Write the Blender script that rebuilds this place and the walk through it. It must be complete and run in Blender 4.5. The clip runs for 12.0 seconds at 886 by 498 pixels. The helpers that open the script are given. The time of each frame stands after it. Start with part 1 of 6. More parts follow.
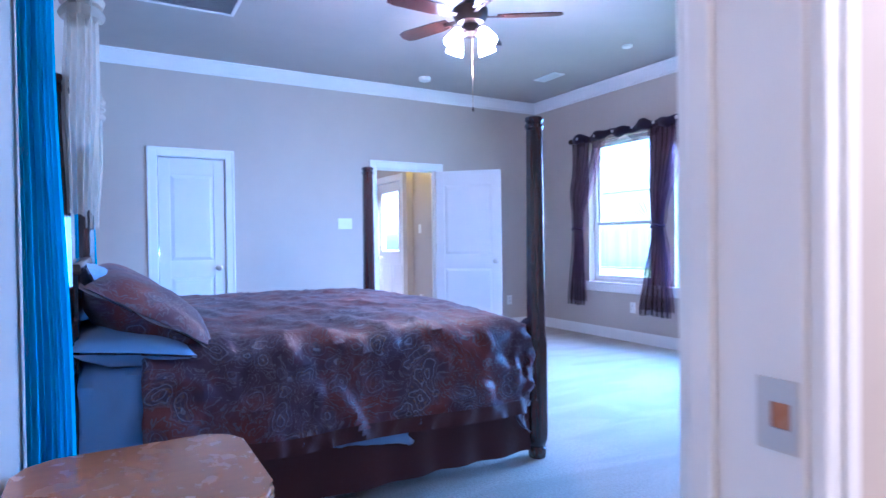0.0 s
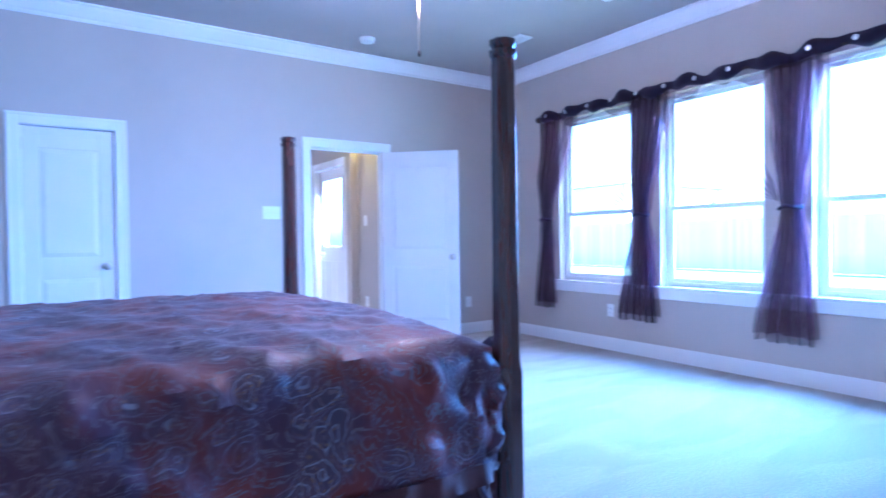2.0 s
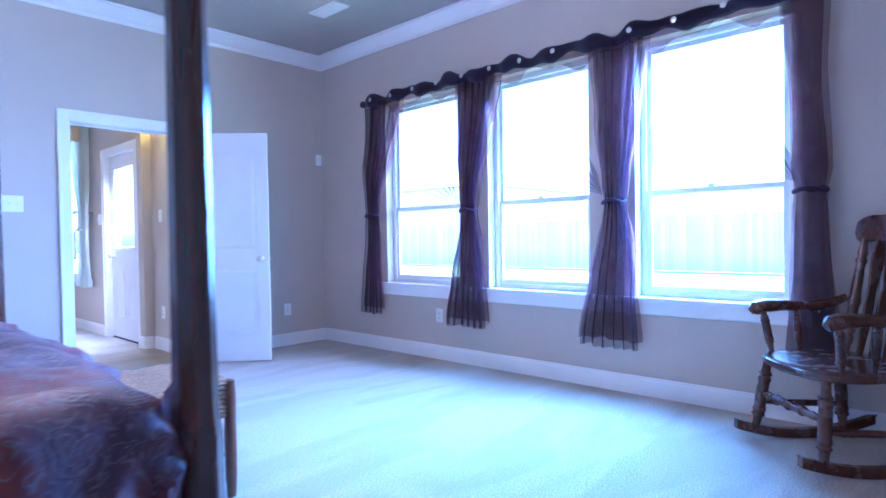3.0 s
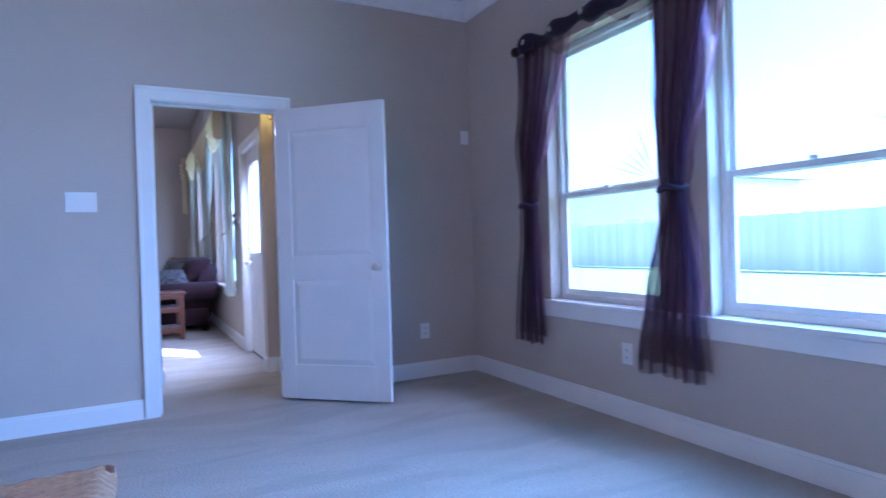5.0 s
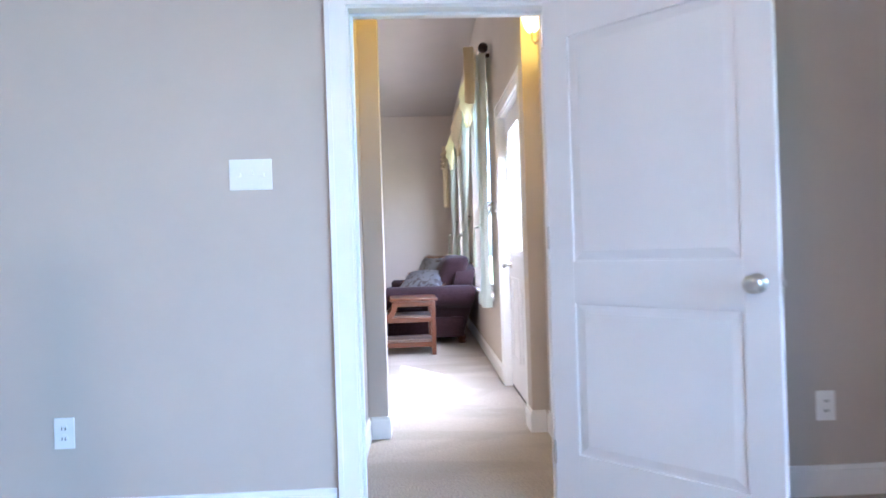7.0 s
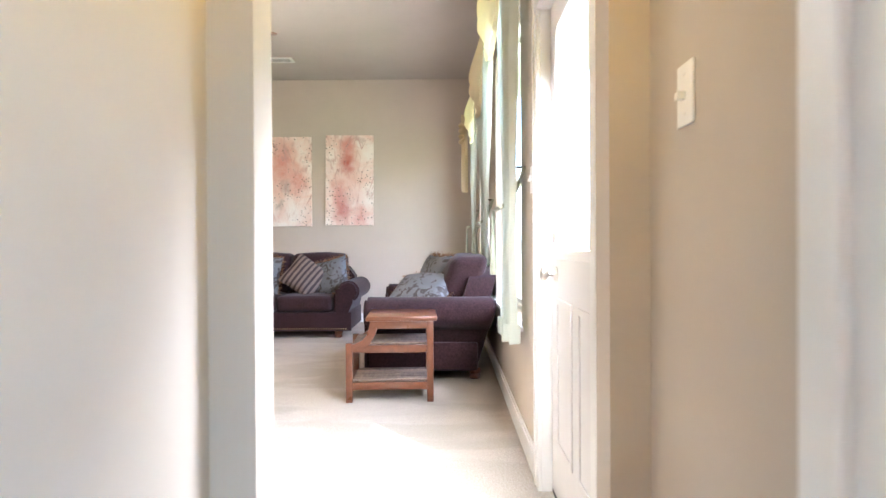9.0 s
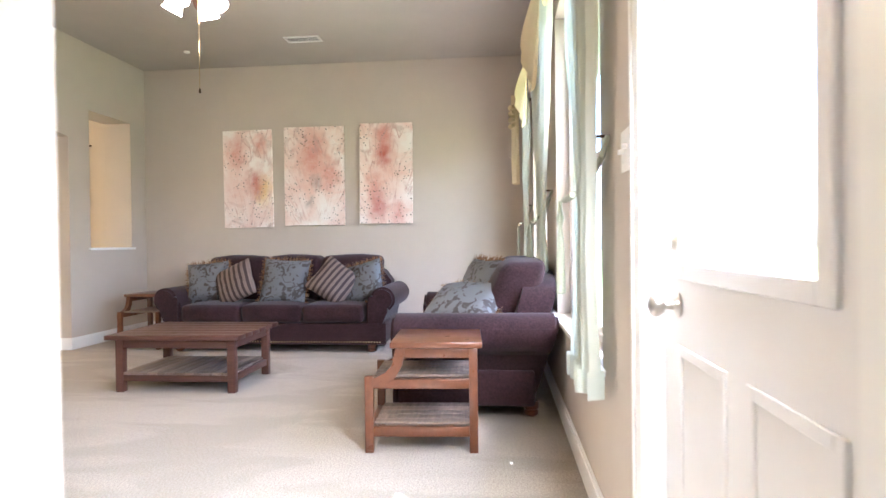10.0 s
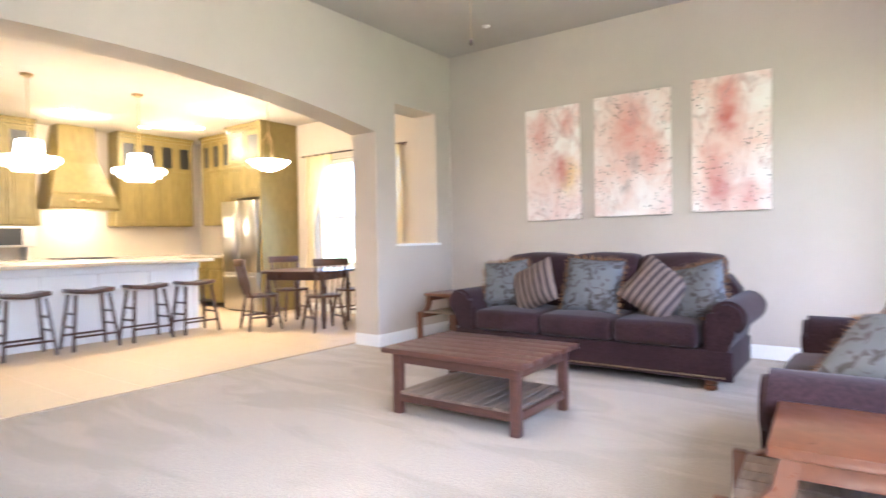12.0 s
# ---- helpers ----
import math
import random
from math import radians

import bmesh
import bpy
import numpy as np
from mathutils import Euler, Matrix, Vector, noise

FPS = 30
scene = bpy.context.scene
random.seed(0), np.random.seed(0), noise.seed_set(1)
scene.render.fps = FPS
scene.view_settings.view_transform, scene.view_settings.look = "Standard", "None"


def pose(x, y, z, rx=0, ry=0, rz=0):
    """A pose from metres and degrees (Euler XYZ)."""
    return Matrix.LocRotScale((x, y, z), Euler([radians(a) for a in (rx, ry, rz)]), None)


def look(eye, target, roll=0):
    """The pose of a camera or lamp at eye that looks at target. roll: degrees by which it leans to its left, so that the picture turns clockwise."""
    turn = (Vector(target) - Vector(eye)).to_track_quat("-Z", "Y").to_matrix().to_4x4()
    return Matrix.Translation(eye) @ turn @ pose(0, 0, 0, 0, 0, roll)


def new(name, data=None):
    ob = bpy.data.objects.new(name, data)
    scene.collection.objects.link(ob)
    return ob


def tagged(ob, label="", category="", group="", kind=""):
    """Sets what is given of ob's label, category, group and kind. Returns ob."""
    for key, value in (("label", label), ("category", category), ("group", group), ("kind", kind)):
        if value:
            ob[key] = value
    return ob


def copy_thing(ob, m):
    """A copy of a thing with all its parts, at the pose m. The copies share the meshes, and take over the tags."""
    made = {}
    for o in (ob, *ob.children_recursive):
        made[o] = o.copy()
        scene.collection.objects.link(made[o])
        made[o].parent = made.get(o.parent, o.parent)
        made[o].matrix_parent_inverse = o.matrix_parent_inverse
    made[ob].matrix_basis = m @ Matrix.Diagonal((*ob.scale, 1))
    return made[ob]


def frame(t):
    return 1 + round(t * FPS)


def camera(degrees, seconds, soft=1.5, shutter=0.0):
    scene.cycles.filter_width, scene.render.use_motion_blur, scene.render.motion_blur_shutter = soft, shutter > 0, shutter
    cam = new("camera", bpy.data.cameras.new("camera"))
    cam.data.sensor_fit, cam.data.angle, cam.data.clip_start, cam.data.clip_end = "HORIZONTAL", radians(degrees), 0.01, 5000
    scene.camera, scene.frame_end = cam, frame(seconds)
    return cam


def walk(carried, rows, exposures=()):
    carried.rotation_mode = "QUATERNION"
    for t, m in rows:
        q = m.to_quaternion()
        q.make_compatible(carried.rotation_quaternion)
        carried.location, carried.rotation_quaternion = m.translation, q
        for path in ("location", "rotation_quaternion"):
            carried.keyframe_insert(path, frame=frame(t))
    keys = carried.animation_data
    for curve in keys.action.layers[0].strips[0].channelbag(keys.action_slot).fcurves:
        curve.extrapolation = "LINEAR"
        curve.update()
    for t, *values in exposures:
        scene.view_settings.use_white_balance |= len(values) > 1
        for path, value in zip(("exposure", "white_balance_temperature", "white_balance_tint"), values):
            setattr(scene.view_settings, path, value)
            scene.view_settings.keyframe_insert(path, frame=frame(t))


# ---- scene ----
cam = camera(74.3, 12.0, shutter=0.4)
PATH = [
    (0, (-0.686, -1.376, 1.167), (0.311, 0.358, 1.141), -0.7),
    (0.5, (-0.562, -1.131, 1.154), (0.344, 0.652, 1.13), -0.7),
    (1, (-0.362, -0.923, 1.136), (0.539, 0.863, 1.113), -0.8),
    (1.5, (-0.244, -0.809, 1.121), (0.69, 0.959, 1.096), -0.9),
    (2, (-0.064, -0.543, 1.107), (1.049, 1.118, 1.074), -0.8),
    (2.5, (0.216, -0.368, 1.085), (1.657, 1.019, 1.048), -0.7),
    (2.7, (0.41, -0.337, 1.074), (1.88, 1.019, 1.04), -0.9),
    (4.5, (1.765, 0.443, 1.083), (2.935, 2.064, 1.039), -1.8),
    (5, (1.964, 0.795, 1.056), (2.899, 2.563, 1.04), -1.8),
    (5.5, (2.204, 1.21, 1.053), (2.791, 3.122, 1.051), -2.2),
    (6, (2.234, 1.665, 1.046), (2.491, 3.648, 1.051), -1.9),
    (6.5, (2.273, 2.123, 1.049), (2.432, 4.117, 1.05), -1.7),
    (7, (2.349, 2.649, 1.063), (2.428, 4.648, 1.064), -1.8),
    (7.2, (2.407, 2.881, 1.057), (2.412, 4.881, 1.051), -2.2),
    (8.8, (2.56, 4.417, 1.061), (2.543, 6.417, 1.059), 0.1),
    (9, (2.592, 4.622, 1.051), (2.573, 6.622, 1.041), -0.3),
    (9.5, (2.64, 5.095, 1.081), (2.539, 7.093, 1.066), -0.7),
    (10, (2.6, 5.548, 1.089), (2.412, 7.539, 1.07), -0.7),
    (10.5, (2.573, 5.993, 1.093), (2.318, 7.977, 1.071), -0.9),
    (11, (2.482, 6.365, 1.097), (1.891, 8.276, 1.072), -0.9),
    (11.5, (2.356, 6.651, 1.108), (1.521, 8.468, 1.086), -0.9),
    (12, (2.254, 6.801, 1.135), (1.075, 8.417, 1.1), -1.0),
]
walk(cam, [(t, look(eye, target, roll)) for t, eye, target, roll in PATH],
     exposures=[(0, 3.45, 3850, 25), (0.5, 3.55, 3600, 26), (2.7, 3.55, 3750, 26), (4.5, 2.3, 3900, 26), (5.5, 2.9, 4080, 24), (7.0, 3.5, 4750, 18), (9.0, 3.85, 5300, 12), (10.5, 3.9, 5200, 13), (12.0, 4.2, 5000, 14)])

# ---- light ----
world = bpy.data.worlds.new("sky")
scene.world = world
world.use_nodes = True
wn = world.node_tree
sky = wn.nodes.new("ShaderNodeTexSky")
sky.sky_type = "NISHITA"
sky.sun_disc = False
sky.dust_density = 3.0
sky.sun_elevation, sky.sun_rotation = radians(52), radians(142)
wn.nodes["Background"].inputs[1].default_value = 0.15
wn.links.new(sky.outputs[0], wn.nodes["Background"].inputs[0])

sun = new("sun", bpy.data.lights.new("sun", "SUN"))
sun.data.energy, sun.data.angle, sun.data.color = 5.0, radians(0.6), (1.0, 0.95, 0.86)
sun.matrix_world = look((20, -40, 40), (20 - 0.48, -40 + 0.62, 40 - 1.0))


def lamp(name, x, y, z, watts, colour, radius=0.05):
    ob = new(name, bpy.data.lights.new(name, "POINT"))
    ob.data.energy, ob.data.color, ob.data.shadow_soft_size = watts, colour, radius
    ob.location = (x, y, z)
    return ob


lamp("fan_bulb", 1.60, 2.14, 2.40, 4.4, (1.0, 0.60, 0.36), 0.1)
lamp("sconce_bulb", 2.92, 5.55, 2.47, 1.9, (1.0, 0.64, 0.04), 0.06)
lamp("fan_bulb", 0.59, 9.32, 2.45, 1.8, (1.0, 0.74, 0.5), 0.1)
for kx, ky in ((-7.2, 10.6), (-6.9, 12.0), (-5.4, 11.9), (-5.3, 9.4), (-5.3, 10.6), (-4.2, 11.7)):
    lamp("kitchen_bulb", kx, ky, 2.75 if kx != -5.3 and kx != -4.2 else 2.0, 3.7, (1.0, 0.70, 0.32), 0.08)
lamp("hood_bulb", -7.95, 10.95, 1.6, 2.5, (1.0, 0.75, 0.42), 0.05)
lamp("bath_bulb", 0.3, -2.0, 2.3, 12, (1.0, 0.74, 0.46), 0.1)


def window_light(x, y, z, ax, w, h, watts, colour, down=0.0):
    ob = new("window_daylight", bpy.data.lights.new("window_daylight", "AREA"))
    ob.data.shape, ob.data.size, ob.data.size_y = "RECTANGLE", w, h
    ob.data.energy, ob.data.color, ob.data.spread = watts, colour, radians(125)
    ob.matrix_world = look((x, y, z), (x + ax[0], y + ax[1], z + down))
    return ob


# Lamps added outside the glass to boost the sky's light on carpet and walls.
window_light(4.72, 0.995, 1.50, (-1, 0.55), 0.86, 1.58, 14, (0.50, 0.82, 1.0), -0.5)
window_light(4.72, 2.26, 1.50, (-1, 0.05), 0.80, 1.58, 6, (0.50, 0.82, 1.0), -0.6)
# Added at the front door, tilted down for a soft bright pool on the floor.
window_light(3.16, 6.63, 1.47, (-1, 0.55), 0.60, 0.88, 10.5, (1.0, 0.95, 0.86), -1.1)


# ---- materials ----
def material(name, colour, rough=0.6, metal=0.0, spec=0.5):
    m = bpy.data.materials.new(name)
    m.use_nodes = True
    b = m.node_tree.nodes["Principled BSDF"]
    b.inputs["Base Color"].default_value = (*colour, 1)
    b.inputs["Roughness"].default_value = rough
    b.inputs["Metallic"].default_value = metal
    b.inputs["Specular IOR Level"].default_value = spec
    return m


class Nodes:
    """Short names for the nodes of one material."""

    def __init__(self, m):
        self.m, self.t = m, m.node_tree
        self.b = self.t.nodes["Principled BSDF"]
        self.co = self.t.nodes.new("ShaderNodeTexCoord").outputs["Object"]

    def add(self, kind, **values):
        n = self.t.nodes.new(kind)
        for k, v in values.items():
            n.inputs[k.replace("_", " ")].default_value = v
        return n

    def join(self, a, b):
        self.t.links.new(a, b)

    def mapped(self, scale, rot=(0, 0, 0)):
        n = self.t.nodes.new("ShaderNodeMapping")
        n.inputs["Scale"].default_value = scale
        n.inputs["Rotation"].default_value = rot
        self.join(self.co, n.inputs["Vector"])
        return n.outputs[0]

    def noise(self, scale, detail=4.0, rough=0.6, vec=None, distort=0.0):
        n = self.add("ShaderNodeTexNoise", Scale=scale, Detail=detail, Roughness=rough, Distortion=distort)
        self.join(vec or self.co, n.inputs["Vector"])
        return n.outputs["Fac"]

    def voronoi(self, scale, vec=None, feature="F1"):
        n = self.add("ShaderNodeTexVoronoi", Scale=scale)
        n.feature = feature
        self.join(vec or self.co, n.inputs["Vector"])
        return n.outputs["Distance"]

    def ramp(self, fac, stops):
        n = self.t.nodes.new("ShaderNodeValToRGB")
        e = n.color_ramp.elements
        while len(e) < len(stops):
            e.new(0.5)
        for el, (p, c) in zip(e, stops):
            el.position = p
            el.color = (*c, 1) if len(c) == 3 else c
        self.join(fac, n.inputs[0])
        return n.outputs[0]

    def mix(self, fac, a, b, mode="MIX"):
        n = self.t.nodes.new("ShaderNodeMix")
        n.data_type, n.blend_type = "RGBA", mode
        for v, i in ((fac, 0), (a, 6), (b, 7)):
            if hasattr(v, "links"):
                self.join(v, n.inputs[i])
            else:
                n.inputs[i].default_value = (*v, 1) if isinstance(v, tuple) else v
        return n.outputs[2]

    def math(self, op, a, b=0.0):
        n = self.t.nodes.new("ShaderNodeMath")
        n.operation = op
        for v, i in ((a, 0), (b, 1)):
            if hasattr(v, "links"):
                self.join(v, n.inputs[i])
            else:
                n.inputs[i].default_value = v
        return n.outputs[0]

    def colour(self, c):
        self.join(c, self.b.inputs["Base Color"])

    def rough(self, fac, lo, hi):
        n = self.t.nodes.new("ShaderNodeMapRange")
        n.inputs["To Min"].default_value, n.inputs["To Max"].default_value = lo, hi
        self.join(fac, n.inputs[0])
        self.join(n.outputs[0], self.b.inputs["Roughness"])

    def bump(self, fac, strength=0.3, dist=0.002):
        n = self.add("ShaderNodeBump", Strength=strength, Distance=dist)
        self.join(fac, n.inputs["Height"])
        self.join(n.outputs[0], self.b.inputs["Normal"])


def shade(c, k):
    return tuple(min(1.0, v * k) for v in c)


def paint(name, c, rough=0.65, grain=320, depth=0.0012):
    m = material(name, c, rough, spec=0.3)
    n = Nodes(m)
    n.colour(n.mix(n.ramp(n.noise(1.3, 5), [(0.3, (0, 0, 0)), (0.75, (1, 1, 1))]), shade(c, 0.95), shade(c, 1.04)))
    n.rough(n.noise(6, 3), rough - 0.08, rough + 0.08)
    n.bump(n.noise(grain, 2, 0.5), 0.25, depth)
    return m


def wood(name, dark, light, rough=0.35, along=(1, 12, 12), scale=6.0, coat=0.0, spread=0.25):
    m = material(name, light, rough)
    n = Nodes(m)
    info = n.t.nodes.new("ShaderNodeObjectInfo")
    v = n.mapped(along)
    grain = n.noise(scale, 6, 0.65, v, 0.6)
    big = n.noise(1.4, 3, 0.5, v)
    c = n.mix(n.ramp(grain, [(0.28, (0, 0, 0)), (0.72, (1, 1, 1))]), dark, light)
    c = n.mix(n.math("MULTIPLY", big, 0.45), c, shade(dark, 0.8))
    c = n.mix(n.math("MULTIPLY", info.outputs["Random"], spread), c, shade(light, 1.25))
    n.colour(c)
    n.rough(n.noise(14, 4), rough - 0.1, rough + 0.12)
    n.bump(grain, 0.15, 0.0015)
    n.b.inputs["Coat Weight"].default_value = coat
    n.b.inputs["Coat Roughness"].default_value = 0.15
    return m


def cloth(name, c, c2=None, grain=260, rough=0.9, sheen=0.3):
    m = material(name, c, rough, spec=0.15)
    n = Nodes(m)
    c2 = c2 or shade(c, 0.7)
    k = n.noise(grain, 3, 0.6)
    n.colour(n.mix(n.ramp(n.math("ADD", n.math("MULTIPLY", k, 0.6), n.math("MULTIPLY", n.noise(3.5, 4), 0.4)), [(0.3, (0, 0, 0)), (0.7, (1, 1, 1))]), c2, c))
    n.bump(k, 0.5, 0.002)
    n.b.inputs["Sheen Weight"].default_value = sheen
    n.b.inputs["Sheen Roughness"].default_value = 0.5
    return m


def sheer(name, c, clear, through_colour=None):
    """Cloth that lets light and view through: diffuse, translucent and clear parts mixed."""
    m = bpy.data.materials.new(name)
    m.use_nodes = True
    t = m.node_tree
    t.nodes.remove(t.nodes["Principled BSDF"])
    out = t.nodes["Material Output"]
    d, tr, cl = (t.nodes.new("ShaderNodeBsdf" + k) for k in ("Diffuse", "Translucent", "Transparent"))
    m1, m2 = t.nodes.new("ShaderNodeMixShader"), t.nodes.new("ShaderNodeMixShader")
    co, no, rp = t.nodes.new("ShaderNodeTexCoord"), t.nodes.new("ShaderNodeTexNoise"), t.nodes.new("ShaderNodeMapRange")
    no.inputs["Scale"].default_value = 9
    no.inputs["Detail"].default_value = 5
    t.links.new(co.outputs["Object"], no.inputs["Vector"])
    t.links.new(no.outputs["Fac"], rp.inputs[0])
    rp.inputs["To Min"].default_value, rp.inputs["To Max"].default_value = clear * 0.75, clear * 1.25
    d.inputs[0].default_value = (*c, 1)
    tr.inputs[0].default_value = (*(through_colour or c), 1)
    m1.inputs[0].default_value = 0.5
    t.links.new(d.outputs[0], m1.inputs[1])
    t.links.new(tr.outputs[0], m1.inputs[2])
    t.links.new(rp.outputs[0], m2.inputs[0])
    t.links.new(m1.outputs[0], m2.inputs[1])
    t.links.new(cl.outputs[0], m2.inputs[2])
    t.links.new(m2.outputs[0], out.inputs[0])
    return m


def glow(name, c, strength):
    m = material(name, c, 0.4)
    b = m.node_tree.nodes["Principled BSDF"]
    b.inputs["Emission Color"].default_value = (*c, 1)
    b.inputs["Emission Strength"].default_value = strength
    return m


WALL = paint("wall_paint", (0.50, 0.44, 0.375))
CEIL = paint("ceiling_paint", (0.45, 0.41, 0.37), 0.8, 120, 0.003)
TRIM = paint("white_trim_paint", (0.80, 0.79, 0.77), 0.35, 60, 0.0004)
DOORW = paint("white_door_paint", (0.74, 0.72, 0.71), 0.4, 90, 0.0005)
PLATE = material("white_plastic", (0.8, 0.79, 0.76), 0.35)
NICKEL = material("satin_nickel", (0.62, 0.58, 0.53), 0.28, 1.0)
BRONZE = material("dark_bronze", (0.05, 0.035, 0.03), 0.4, 1.0)
BRASS = material("antique_brass", (0.45, 0.33, 0.16), 0.35, 1.0)
DARKWOOD = wood("dark_cherry_wood", (0.018, 0.006, 0.005), (0.075, 0.02, 0.013), 0.22, (10, 10, 1), 5, 0.5, 0.1)
ROCKWOOD = wood("brown_maple_wood", (0.045, 0.016, 0.009), (0.13, 0.05, 0.026), 0.25, (6, 6, 1.5), 6, 0.4, 0.1)
OAK = wood("honey_oak", (0.33, 0.125, 0.04), (0.43, 0.175, 0.058), 0.25, (2, 14, 14), 4, 0.4, 0.15)
RUSTIC = wood("reclaimed_brown_wood", (0.03, 0.012, 0.009), (0.115, 0.045, 0.03), 0.4, (1.2, 14, 14), 5, 0.1, 0.35)
SLAT = wood("weathered_grey_wood", (0.05, 0.035, 0.03), (0.27, 0.20, 0.15), 0.6, (14, 1.2, 14), 5, 0, 0.6)
REDWOOD = wood("red_brown_wood", (0.07, 0.023, 0.010), (0.165, 0.058, 0.024), 0.3, (6, 6, 6), 3, 0.3, 0.25)
KTABLE = wood("dark_table_wood", (0.03, 0.013, 0.01), (0.10, 0.045, 0.03), 0.3, (8, 8, 8), 3, 0.2, 0.1)
CABINET = wood("olive_brown_cabinet_wood", (0.13, 0.095, 0.022), (0.27, 0.205, 0.06), 0.4, (8, 8, 1.2), 4, 0.1, 0.1)
STEEL = material("brushed_stainless_steel", (0.55, 0.53, 0.5), 0.3, 1.0)
GRANITE = paint("pale_granite", (0.55, 0.48, 0.38), 0.2, 40, 0.0002)
ISLANDW = paint("white_island_paint", (0.72, 0.72, 0.74), 0.4, 60, 0.0004)
# Also paints shaded insides: behind cabinet glass and vent slats.
BLACK = material("black_plastic_and_dark_insides", (0.012, 0.012, 0.013), 0.35)
MATTRESS = cloth("mattress_cloth", (0.16, 0.22, 0.36), None, 300)
SHEET = cloth("pale_blue_sheet", (0.25, 0.38, 0.62), (0.20, 0.31, 0.52), 400, 0.8, 0.4)
SKIRT = cloth("burgundy_satin", (0.075, 0.02, 0.022), (0.045, 0.012, 0.014), 300, 0.45, 0.5)
BLUECLOTH = sheer("turquoise_curtain_cloth", (0.025, 0.38, 0.60), 0.03, (0.03, 0.50, 0.75))
GAUZE = sheer("cream_gauze", (0.75, 0.68, 0.58), 0.38)
PLUM = sheer("plum_voile", (0.028, 0.018, 0.040), 0.50, (0.34, 0.18, 0.25))
PLUMTHIN = sheer("thin_plum_voile", (0.10, 0.05, 0.09), 0.50, (0.50, 0.26, 0.34))
PLUMSOLID = cloth("plum_valance_cloth", (0.022, 0.014, 0.03), None, 300, 0.8, 0.1)
SAGE = sheer("sage_green_curtain_cloth", (0.60, 0.63, 0.57), 0.03, (0.74, 0.77, 0.71))
SAGECORD = cloth("sage_cord", (0.42, 0.44, 0.34), None, 200)
CREAM = sheer("cream_swag_cloth", (0.72, 0.64, 0.45), 0.05, (0.85, 0.72, 0.45))
SOFA = cloth("plum_brown_chenille", (0.044, 0.020, 0.023), (0.011, 0.005, 0.006), 75, 0.9, 0.10)
FRINGE = cloth("gold_brown_fringe", (0.28, 0.15, 0.07), (0.12, 0.06, 0.03), 160, 0.9, 0.3)
SHADEON = glow("lit_frosted_glass", (1.0, 0.82, 0.62), 9.0)
SHADEWARM = glow("lit_amber_glass", (1.0, 0.62, 0.16), 0.9)
CANLIGHT = glow("recessed_light", (1.0, 0.80, 0.50), 14.0)
CRYSTAL = glow("lit_crystal_glass", (1.0, 0.80, 0.52), 1.6)


def glass(name="window_glass"):
    m = bpy.data.materials.new(name)
    m.use_nodes = True
    t = m.node_tree
    t.nodes.remove(t.nodes["Principled BSDF"])
    a, g, x = t.nodes.new("ShaderNodeBsdfTransparent"), t.nodes.new("ShaderNodeBsdfGlossy"), t.nodes.new("ShaderNodeMixShader")
    g.inputs["Roughness"].default_value = 0.02
    x.inputs[0].default_value = 0.045
    t.links.new(a.outputs[0], x.inputs[1])
    t.links.new(g.outputs[0], x.inputs[2])
    t.links.new(x.outputs[0], t.nodes["Material Output"].inputs[0])
    return m


GLASS = glass()

CARPET = material("beige_carpet", (0.50, 0.43, 0.35), 0.95, spec=0.05)
n = Nodes(CARPET)
tuft = n.noise(105, 4, 0.75)
track = n.noise(1.0, 2, 0.5, n.mapped((0.8, 2.6, 1), (0, 0, 0.5)), 1.2)
cc = n.mix(n.ramp(tuft, [(0.3, (0, 0, 0)), (0.7, (1, 1, 1))]), (0.29, 0.25, 0.20), (0.70, 0.62, 0.53))
n.colour(n.mix(n.ramp(track, [(0.44, (0, 0, 0)), (0.56, (0.42, 0.42, 0.42))]), cc, (0.36, 0.31, 0.25)))
n.bump(n.math("ADD", tuft, n.math("MULTIPLY", n.noise(45, 3), 0.6)), 1.0, 0.012)
CARPET.node_tree.nodes["Principled BSDF"].inputs["Sheen Weight"].default_value = 0.08

TILE = paint("tan_floor_tile", (0.56, 0.44, 0.29), 0.42, 30, 0.0006)
GROUT = paint("floor_grout", (0.34, 0.27, 0.19), 0.8)

PAISLEY = material("burgundy_paisley_jacquard", (0.1, 0.04, 0.04), 0.48, spec=0.4)
n = Nodes(PAISLEY)
warp = n.add("ShaderNodeTexNoise", Scale=4.5, Detail=3.0)
n.join(n.co, warp.inputs["Vector"])
vm = n.t.nodes.new("ShaderNodeVectorMath")
vm.operation = "MULTIPLY_ADD"
n.join(warp.outputs["Color"], vm.inputs[0])
vm.inputs[1].default_value = (0.22, 0.22, 0.22)
n.join(n.co, vm.inputs[2])
cell = n.voronoi(8.4, vm.outputs[0])
ring = n.math("SINE", n.math("MULTIPLY", cell, 40.0))
small = n.math("SINE", n.math("MULTIPLY", n.voronoi(17, vm.outputs[0]), 24.0))
inside = n.math("MULTIPLY", n.ramp(cell, [(0.38, (1, 1, 1)), (0.58, (0, 0, 0))]), n.ramp(n.noise(5.5, 3, 0.6, vm.outputs[0]), [(0.42, (0.1, 0.1, 0.1)), (0.62, (1, 1, 1))]))
bead = n.voronoi(48, vm.outputs[0])
curl = n.math("SINE", n.math("MULTIPLY", n.noise(8, 3, 0.55, vm.outputs[0], 1.5), 44.0))
patch = n.noise(3.1, 3)
ground_c = n.mix(n.ramp(patch, [(0.42, (0, 0, 0)), (0.58, (1, 1, 1))]), (0.135, 0.027, 0.026), (0.058, 0.028, 0.054))
